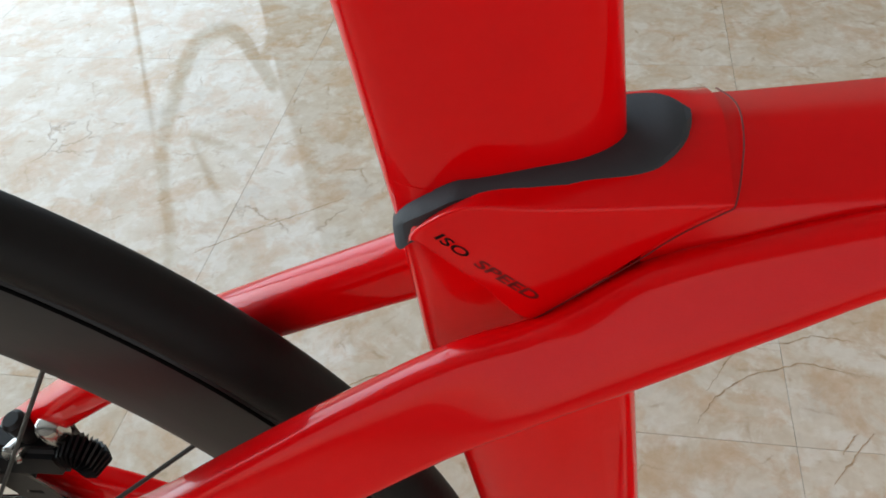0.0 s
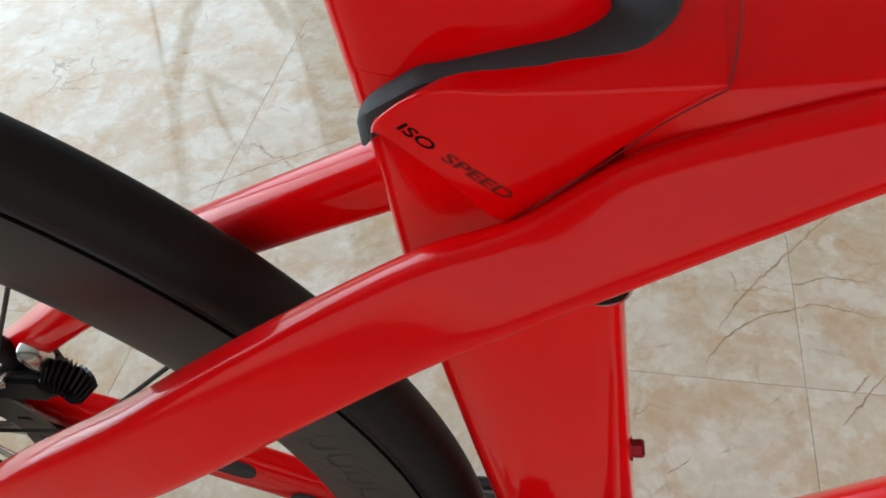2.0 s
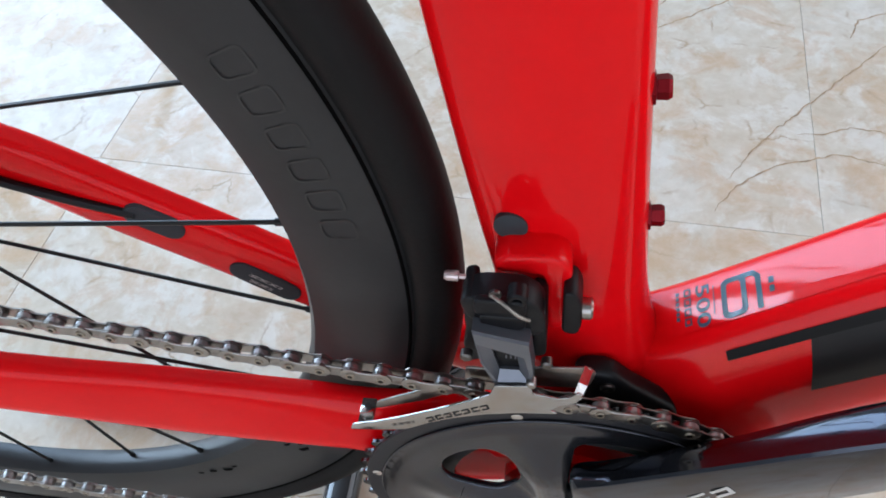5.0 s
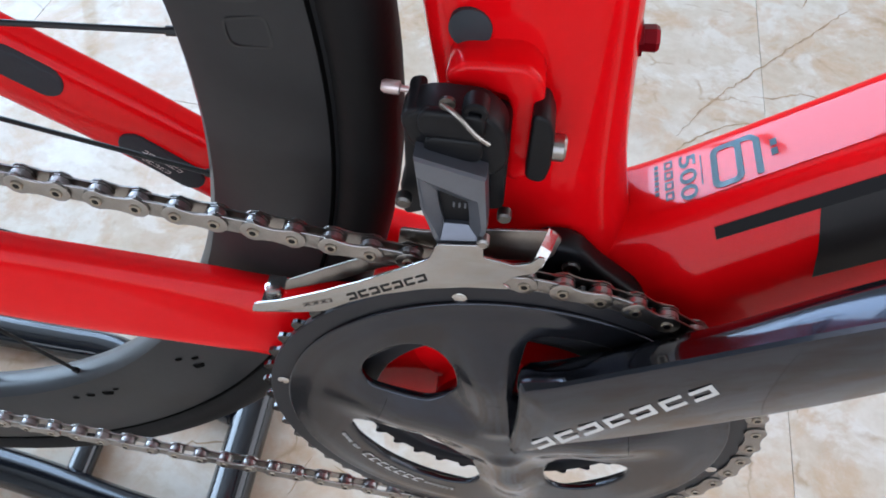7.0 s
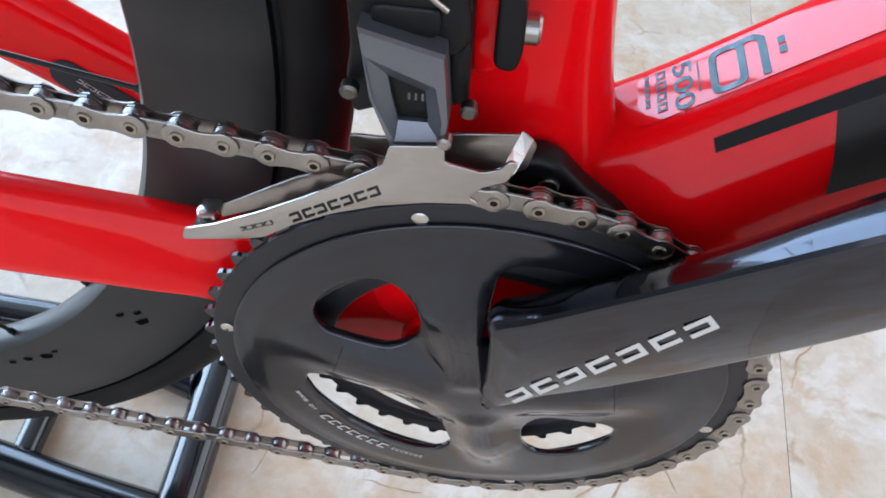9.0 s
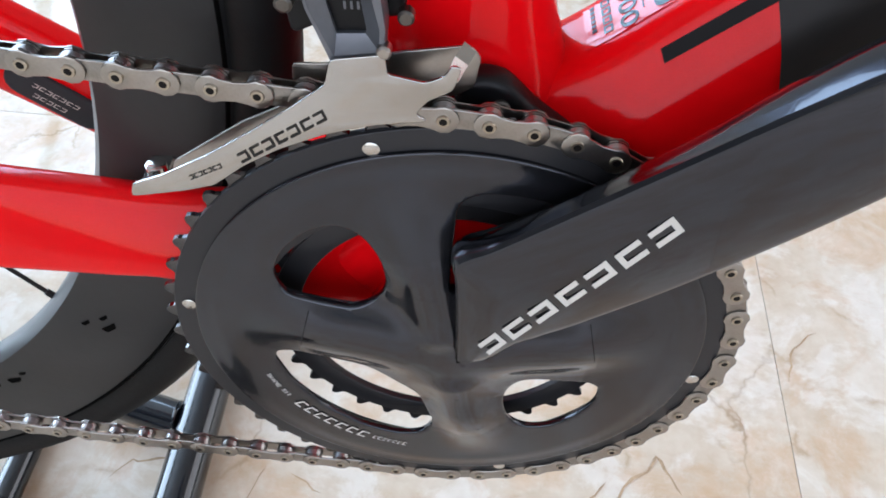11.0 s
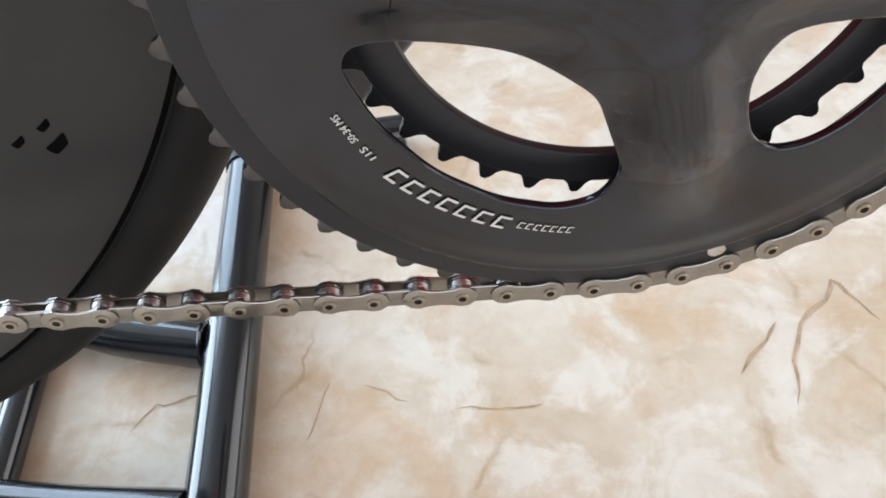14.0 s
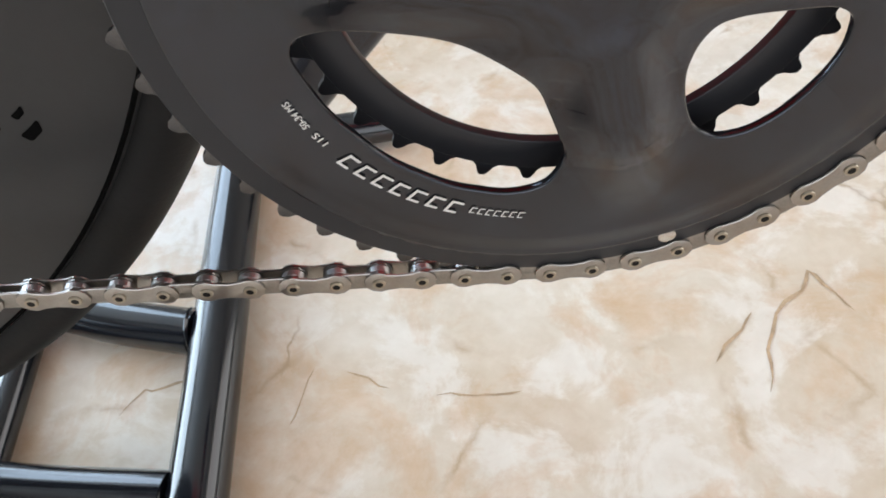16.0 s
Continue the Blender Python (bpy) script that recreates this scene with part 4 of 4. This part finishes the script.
part("limit_screw", disc_solid([(0.0010, -0.006), (0.0010, 0.0), (0.0020, 0.0004), (0.0020, 0.0045), (0.0014, 0.0055)], (-0.0455, -0.0335, 0.4375), 14, (-1, 0, 0.05)), plain("pinkish_steel", (0.60, 0.50, 0.48), 0.3, metal=0.8), mech)
part("pivot_pin", disc_solid([(0.0022, 0), (0.0022, 0.003), (0.0016, 0.0036)], (-0.0125, -0.0450, 0.4045), 14), CHAIN_DARK, mech)
part("pivot_pin", disc_solid([(0.0024, 0), (0.0024, 0.003), (0.0016, 0.0036)], (-0.0425, -0.0465, 0.4080), 14), CHAIN_DARK, mech)
# red mount tab, black washer block and bolt
tab = [(-0.0320, 0.4385), (-0.0290, 0.4425), (-0.0125, 0.4440), (-0.0082, 0.4395), (-0.0066, 0.4060), (-0.0112, 0.4030), (-0.0122, 0.4200), (-0.0128, 0.4330), (-0.0150, 0.4375), (-0.0200, 0.4380)]
part("mount_tab", plate([rounded(tab, 0.0025, 4)], -0.0140, -0.0300, 0.0025, (), 4), RED, bike)
part("washer_block", plate([rounded([(-0.0072, 0.4345), (-0.0046, 0.4335), (-0.0024, 0.4280), (-0.0020, 0.4150), (-0.0030, 0.4100), (-0.0068, 0.4108)], 0.002)], -0.0225, -0.0365, 0.0012), PLASTIC, bike, "black washer block")
part("mount_bolt", disc_solid([(0.0042, 0.0), (0.0042, 0.0050), (0.0035, 0.0058), (0.0018, 0.0058), (0.0016, 0.004)], (-0.0028, -0.0310, 0.4195), 20, (1, 0, 0)), CHAIN, bike)

# ---- small fittings on the frame ----
part("rubber_plug", disc_solid([(0.0062, -0.004), (0.0062, 0.0004), (0.0052, 0.0010), (0.0005, 0.0013)], (-0.0285, -0.0178, 0.4480), 28, (-0.05, -1, 0.05)), PAD, bike, "black rubber plug")
BOLT_RED = plain("dark_red_anodised_bolt", (0.22, 0.004, 0.010), 0.3, metal=0.6, spec=0.3, vary=0.1)
for x, z in ((0.0158, 0.4990), (0.0222, 0.4380)):
    part("bottle_bolt", disc_solid([(0.0055, -0.004), (0.0055, 0.0012), (0.0040, 0.0014), (0.0042, 0.0050), (0.0034, 0.0062)], (x - 0.0015, 0.0, z), 6, (1, 0, 0.1)), BOLT_RED, bike, "dark red anodised bolt", sharp=20)
part("cable_cover", plate([rounded([(0.0020, 0.3740), (0.0120, 0.3745), (0.0220, 0.3640), (0.0420, 0.3480), (0.0400, 0.3380), (0.0060, 0.3560)], 0.004)], -0.0240, -0.0345, 0.0035, (), 3), PLASTIC, bike, "black rubber cable cover")
part("cover_screw", disc_solid([(0.0032, 0), (0.0032, 0.0014), (0.0026, 0.0020), (0.0015, 0.0020), (0.0013, 0.0006)], (0.0130, -0.0340, 0.3680), 16), CHAIN_DARK, bike)
part("badge", disc_solid([(0.0080, -0.003), (0.0080, 0.0004), (0.0077, 0.0007), (0.0072, 0.0004), (0.0002, 0.0004)], (-0.0030, -0.0152, 0.6245), 36, (0.12, -1, 0)), DARK_INK_HOLLOW, bike, "round black badge with a silver edge")
part("badge_edge", turned([(0.0077, -0.0156), (0.0081, -0.0161), (0.0085, -0.0156), (0.0081, -0.0146)], (-0.0030, 0, 0.6245), 48), CHROME, bike, "silver edge of the badge")
for x, z, w, h in ((-0.0070, 0.6228, 0.0040, 0.0010), (-0.0058, 0.6205, 0.0045, 0.0012), (-0.0020, 0.6275, 0.0030, 0.0010)):
    part("badge_mark", box(bmesh.new(), x, x + w, -0.0158, -0.0155, z, z + h), WHITE_INK, bike, smooth=False)
# black rubber ports on the far chain stay
for (x, z), length, tilt in (((-0.2290, 0.3455), 0.033, 149), ((-0.1775, 0.2970), 0.043, 143)):
    ang = radians(tilt)
    u = Vector((math.cos(ang), math.sin(ang)))
    if u.x > 0:
        u = -u
    v = Vector((-u.y, u.x))
    hw = 0.0072
    line = []
    for k in range(9):
        a = radians(-90 + 180 * k / 8)
        line.append(Vector((x, z)) + u * (length / 2 - hw + hw * math.cos(a)) + v * (hw * math.sin(a)))
    for k in range(9):
        a = radians(90 + 180 * k / 8)
        line.append(Vector((x, z)) + u * (-length / 2 + hw + hw * math.cos(a)) + v * (hw * math.sin(a)))
    y = 0.0545
    part("sensor_port", plate([[tuple(q) for q in line]], y - 0.0010, y + 0.010, 0.0008), PAD, bike, "black rubber port")
part("brake_hose", pipe([(-0.238, 0.0548, 0.3510), (-0.275, 0.0540, 0.3625), (-0.32, 0.0535, 0.3800), (-0.345, 0.052, 0.405), (-0.328, 0.050, 0.440)], 0.0028, 10, 6), PLASTIC, bike)

# ---- marks and lettering ----


def side_mark(name, corners, mat, label):
    """A painted patch laid on the tube's flank between four corners in (x, z)."""
    p = [Vector(q) for q in corners]
    bm = bmesh.new()
    rows = []
    for i in range(25):
        u = i / 24
        row = []
        for k in range(5):
            v = k / 4
            q = (p[0] * (1 - u) + p[3] * u) * (1 - v) + (p[1] * (1 - u) + p[2] * u) * v
            spot = DOWN_SKIN.ray_cast(Vector((q.x, -0.2, q.y)), Vector((0, 1, 0)))[0]
            row.append(bm.verts.new((q.x, spot.y - 0.0007, q.y)))
        rows.append(row)
    for r, s in zip(rows, rows[1:]):
        for k in range(4):
            bm.faces.new((r[k], r[k + 1], s[k + 1], s[k]))
    part(name, bm, mat, bike, label)


side_mark("tube_band", [(0.0600, 0.3782), (0.0586, 0.3814), (0.1980, 0.4940), (0.2004, 0.4908)], DARK_INK_HOLLOW, "black painted band")
side_mark("tube_mark", [(0.0920, 0.3745), (0.0862, 0.3995), (0.1440, 0.4460), (0.1500, 0.4170)], GREY_INK, "dark grey painted block")
for word in (
    writing("ISO", 0.0044, facing(-0.0522, -0.0276, 0.6928, -38.5), DARK_INK_HOLLOW, bike, shear=0.2, width=0.0102, weight=0.00009),
    writing("SPEED", 0.0044, facing(-0.0378, -0.0284, 0.6812, -38.5), FAINT_INK, bike, shear=0.2, width=0.0210, weight=0.00009),
):
    for v in word.data.vertices:
        spot = COVER_SKIN.ray_cast(Vector((v.co.x, -0.1, v.co.z)), Vector((0, 1, 0)))[0]
        if spot:
            v.co.y = spot.y - 0.00012


DT_UP = Vector((-0.655, 0.0, 0.756))
DT_ALONG = Vector((0.756, 0.0, 0.655))


def on_down_tube(s, y, lift):
    """A pose on the tube's flat upper face, reading across it."""
    o = Vector((0.066, 0, 0.345)) + DT_ALONG * s + DT_UP * (0.0385 + lift) + Vector((0, y, 0))
    right, up = Vector((0, -1, 0)), DT_ALONG
    return Matrix.Translation(o) @ Matrix((right, up, right.cross(up))).transposed().to_4x4()


def slanted_bars(centre, angle, y, count, height, pitch, mat, parent, name="mark", flip=0):
    """A row of slanting strokes in the place of a name."""
    for k in range(count):
        s = (k - (count - 1) / 2) * pitch
        w, h, t = pitch * 0.78, height, pitch * 0.17
        strokes = ((0, 0, w, t), (0, h - t, w, t), ((0 if (k + flip) % 2 else w - t), t, t, h - 2 * t))
        bm = bmesh.new()
        for x, z, sw, shh in strokes:
            vs = []
            for qx, qz in ((x, z), (x + sw, z), (x + sw, z + shh), (x, z + shh)):
                px, pz = s - w / 2 + qx + 0.25 * (qz - h / 2), qz - h / 2
                ca, sa = math.cos(radians(angle)), math.sin(radians(angle))
                vs.append(bm.verts.new((centre[0] + px * ca - pz * sa, y, centre[1] + px * sa + pz * ca)))
            bm.faces.new(vs)
        part(name, bm, mat, parent, smooth=False)


def lay(v):
    """Drop a vertex onto the tube's upper face."""
    spot = DOWN_SKIN.ray_cast(v.co + DT_UP * 0.05, -DT_UP)[0]
    if spot:
        v.co = spot + DT_UP * 0.0007


def tube_marks(name, outlines, holes, mat):
    """Flat marks on the tube's upper face from outlines in (across, along)."""
    bm = plate(outlines, 0.0, -0.0003, 0.00005, holes, 0)
    o = on_down_tube(0.0, 0.0, 0.0003)
    turn = Matrix((o.col[0].xyz, -o.col[2].xyz, o.col[1].xyz)).transposed().to_4x4()
    bmesh.ops.transform(bm, matrix=Matrix.Translation(o.translation) @ turn, verts=bm.verts)
    for v in bm.verts:
        lay(v)
    part(name, bm, mat, bike, smooth=False)


def bar(x0, x1, z0, z1):
    return [(x0, z0), (x1, z0), (x1, z1), (x0, z1)]


# clear protective film along the tube's upper face
film = bmesh.new()
base, rows = on_down_tube(0.0, 0.0, 0.0003), []
for j in range(41):
    along = -0.0015 + 0.0075 * j
    row = []
    for k in range(9):
        p = base @ Vector((-0.0112 + 0.0028 * k, along, 0.0))
        spot = DOWN_SKIN.ray_cast(p + DT_UP * 0.05, -DT_UP)[0] or p
        row.append(film.verts.new(spot + DT_UP * 0.0004))
    rows.append(row)
for r, q in zip(rows, rows[1:]):
    for k in range(8):
        film.faces.new((r[k], r[k + 1], q[k + 1], q[k]))
bmesh.ops.recalc_face_normals(film, faces=film.faces)
part("protective_film", film, FILM, bike, "clear glossy film over red paint")

# the figure six: a square loop with a stem and a top stroke
tube_marks("lettering", [rounded(bar(-0.0090, 0.0104, 0.0217, 0.0325), 0.0035, 5)], [rounded(bar(-0.0067, 0.0081, 0.0239, 0.0303), 0.0018, 4)], TEAL_INK)
tube_marks("lettering", [rounded([(-0.0090, 0.0300), (-0.0067, 0.0300), (-0.0067, 0.0352), (-0.0055, 0.0366), (0.0102, 0.0366), (0.0102, 0.0388), (-0.0060, 0.0388), (-0.0090, 0.0360)], 0.0008, 3)], [], TEAL_INK)
figures = writing("500", 0.0085, on_down_tube(0.0130, 0.0, 0.0006), TEAL_INK, bike, width=0.0215, weight=0.0001)
for v in figures.data.vertices:
    lay(v)
tube_marks("thin_mark", [bar(-0.0080, 0.0060, 0.0181, 0.0184)], [], TEAL_INK)
for k in range(4):
    tube_marks("thin_mark", [bar(-0.0105 + 0.0050 * k, -0.0068 + 0.0050 * k, 0.0048, 0.0078)], [bar(-0.0098 + 0.0050 * k, -0.0075 + 0.0050 * k, 0.0054, 0.0072)], TEAL_INK)
for k in range(6):
    tube_marks("thin_mark", [bar(-0.0102 + 0.0026 * k, -0.0085 + 0.0026 * k, 0.0010, 0.0024)], [], TEAL_INK)
tube_marks("thin_mark", [bar(-0.0030, 0.0000, 0.0420, 0.0440), bar(0.0012, 0.0042, 0.0420, 0.0440)], [], TEAL_INK)
for k in range(7):
    s, p = 0.0270 + 0.0123 * k, 0.0040 + 0.0012 * k
    slanted_bars(on_arm(s, p), 53.6, arm_face(s) - 0.0007, 1, 0.0066, 0.0118, WHITE_INK, crank, flip=k)
slanted_bars((-0.0475, 0.3695), 33, -0.0537, 7, 0.0034, 0.0046, GREY_INK, mech)
slanted_bars((-0.0715, 0.3555), 27, -0.0537, 7, 0.0016, 0.0017, GREY_INK, mech)
def ring_y(r):
    return -0.0508 - spider_height(0.0, -r) - 0.0003


for txt, a, w in (("50-34 MS", -158.8, 0.0088), ("11S", -151.6, 0.0042)):
    x, z = polar(0.0722, a)
    writing(txt, 0.0026, facing(x, ring_y(0.0710), z, a - 90), WHITE_INK, crank, width=w)
for k in range(7):
    x, z = polar(0.0724, -144 + 4.2 * (6 - k))
    slanted_bars((x, z), -144 + 4.2 * (6 - k) - 90, ring_y(0.0702), 1, 0.0044, 0.0045, WHITE_INK, crank, "bar")
for k in range(7):
    x, z = polar(0.0722, -114.5 + 1.75 * k)
    slanted_bars((x, z), -114.5 + 1.75 * k - 90, ring_y(0.0708), 1, 0.0022, 0.0019, WHITE_INK, crank, "bar")

for dx, dz, count in ((0.0010, 0.0014, 7), (-0.0030, -0.0022, 5)):
    slanted_bars((-0.1775 + dx, 0.2970 + dz), -37, 0.0532, count, 0.0024, 0.0030, WHITE_INK, bike)

# ---- bike stand ----
stand = tagged(new("bike_stand"), "black tubular metal floor stand under the wheel", "bike stand")
BASE = 0.0148


def floor_tube(name, points, radius, label="", smooth=True):
    return part(name, pipe([(x, y, radius + 0.0006) for x, y in points], radius, 24, 5, smooth=smooth), STAND, stand, label)


floor_tube("base_tube", [(-0.1760, 0.196), (-0.1760, -0.190)], BASE, "glossy black base tube", smooth=False)
for y, d in ((0.196, 1), (-0.190, -1)):
    part("end_cap", disc_solid([(0.0140, -0.006), (0.0156, -0.005), (0.0156, 0.003), (0.0140, 0.006), (0.007, 0.007)], (-0.1760, y, BASE + 0.0012), 28, (0, d, 0)), PLASTIC, stand, "black plastic end cap")
floor_tube("far_tube", [(-0.185, 0.213), (-0.076, 0.213)], 0.0115, smooth=False)
floor_tube("side_tube", [(-0.2905, 0.096), (-0.2905, 0.040), (-0.2905, -0.012)], 0.0092)
floor_tube("rail", [(-0.480, 0.112), (-0.400, 0.1045), (-0.340, 0.1010), (-0.305, 0.0990), (-0.268, 0.0890), (-0.235, 0.0755), (-0.1895, 0.0615)], 0.0130)
floor_tube("rail", [(-0.460, 0.006), (-0.380, -0.0020), (-0.318, -0.0110), (-0.250, -0.0245), (-0.1895, -0.0345)], 0.0140)
for y in (0.0615, -0.0345):
    bead = part("weld_bead", turned([(0.0128, -0.0012), (0.0142, 0.0), (0.0128, 0.0012), (0.0110, 0.0)], (0, 0, 0), 20), STAND, stand)
    bead.matrix_local = Matrix.Translation((-0.1908, y, 0.0140)) @ Matrix.Rotation(radians(90), 4, "Z")

# ---- long brown veins in the marble ----
rng = random.Random(7)


def vein(points, width):
    """A crooked thin streak along points on the floor, tapering at both ends."""
    pts = []
    for (x0, y0), (x1, y1) in zip(points, points[1:]):
        n = max(2, int(math.hypot(x1 - x0, y1 - y0) / 0.006))
        for j in range(n):
            t, wob = j / n, min(0.0016, 0.12 * math.hypot(x1 - x0, y1 - y0))
            pts.append((x0 + (x1 - x0) * t + rng.uniform(-wob, wob), y0 + (y1 - y0) * t + rng.uniform(-wob, wob)))
    pts.append(points[-1])
    bm = bmesh.new()
    row = []
    for i, (x, y) in enumerate(pts):
        (xa, ya), (xb, yb) = pts[max(i - 1, 0)], pts[min(i + 1, len(pts) - 1)]
        d = Vector((xb - xa, yb - ya, 0)).normalized()
        t = i / (len(pts) - 1)
        w = width * (0.25 + 0.75 * min(1, 6 * t, 6 * (1 - t))) * rng.uniform(0.35, 1.0) / 2
        row.append((bm.verts.new((x - d.y * w, y + d.x * w, 0.0003)), bm.verts.new((x + d.y * w, y - d.x * w, 0.0003))))
    for p, q in zip(row, row[1:]):
        bm.faces.new((p[0], p[1], q[1], q[0]))
    part("vein", bm, VEIN, floor, smooth=False)


vein([(0.103, -0.007), (0.110, 0.015), (0.121, 0.037), (0.136, 0.050), (0.146, 0.062), (0.153, 0.045), (0.159, 0.032)], 0.0027)
vein([(0.082, 0.011), (0.094, 0.025), (0.108, 0.039)], 0.0018)
vein([(-0.062, 0.012), (-0.042, 0.011), (-0.018, 0.009)], 0.0015)
vein([(-0.233, 0.024), (-0.221, 0.036), (-0.196, 0.040)], 0.0021)
vein([(-0.138, 0.005), (-0.132, 0.025), (-0.126, 0.038)], 0.0015)
vein([(-0.574, 0.680), (-0.499, 0.729), (-0.432, 0.766), (-0.356, 0.810)], 0.0038)
vein([(0.154, 0.392), (0.181, 0.431), (0.225, 0.464), (0.296, 0.487), (0.370, 0.466)], 0.0026)
vein([(0.292, 0.317), (0.353, 0.385)], 0.0026)
vein([(-0.314, 0.411), (-0.259, 0.447), (-0.215, 0.460)], 0.003)
vein([(-0.107, 0.032), (-0.097, 0.027), (-0.086, 0.020)], 0.0015)
vein([(0.173, 0.439), (0.200, 0.482), (0.233, 0.523), (0.262, 0.555), (0.328, 0.626), (0.405, 0.707)], 0.0026)
vein([(0.257, 0.516), (0.283, 0.519), (0.317, 0.532), (0.365, 0.522)], 0.0026)
vein([(0.055, 0.654), (0.084, 0.725), (0.135, 0.800), (0.173, 0.873)], 0.003)
vein([(0.079, 0.695), (0.138, 0.729), (0.221, 0.789), (0.298, 0.798)], 0.003)
vein([(0.311, 0.356), (0.335, 0.384)], 0.0026)
vein([(0.342, 0.696), (0.359, 0.736), (0.399, 0.753)], 0.0026)
vein([(0.100, 0.246), (0.127, 0.268)], 0.002)
vein([(0.255, 0.130), (0.264, 0.161), (0.286, 0.177)], 0.0018)

# ---- floor tiles, each one a piece of the floor ----
TILE, TURN = 0.830, radians(-4.0)
tm = bmesh.new()
box(tm, 0.0003, TILE - 0.0003, 0.0003, TILE - 0.0003, -0.010, 0.0)
bmesh.ops.bevel(tm, geom=[e for e in tm.edges if all(v.co.z > -0.005 for v in e.verts)], offset=0.0002, segments=1, affect="EDGES")
tile = to_object("tile", tm, MARBLE, floor, smooth=False)
first = True
for i in range(-5, 5):
    for j in range(-5, 5):
        c = Matrix.Translation((0.2630, 0.3640, 0)) @ Matrix.Rotation(TURN, 4, "Z") @ Matrix.Translation((i * TILE, j * TILE, 0))
        mid = c @ Vector((TILE / 2, TILE / 2, 0))
        if not (X0 - 0.55 < mid.x < X1 + 0.55 and Y0 - 0.55 < mid.y < Y1 + 0.55):
            continue
        ob = tile if first else new("tile", tile.data)
        first = False
        ob.parent = floor
        ob.matrix_local = c
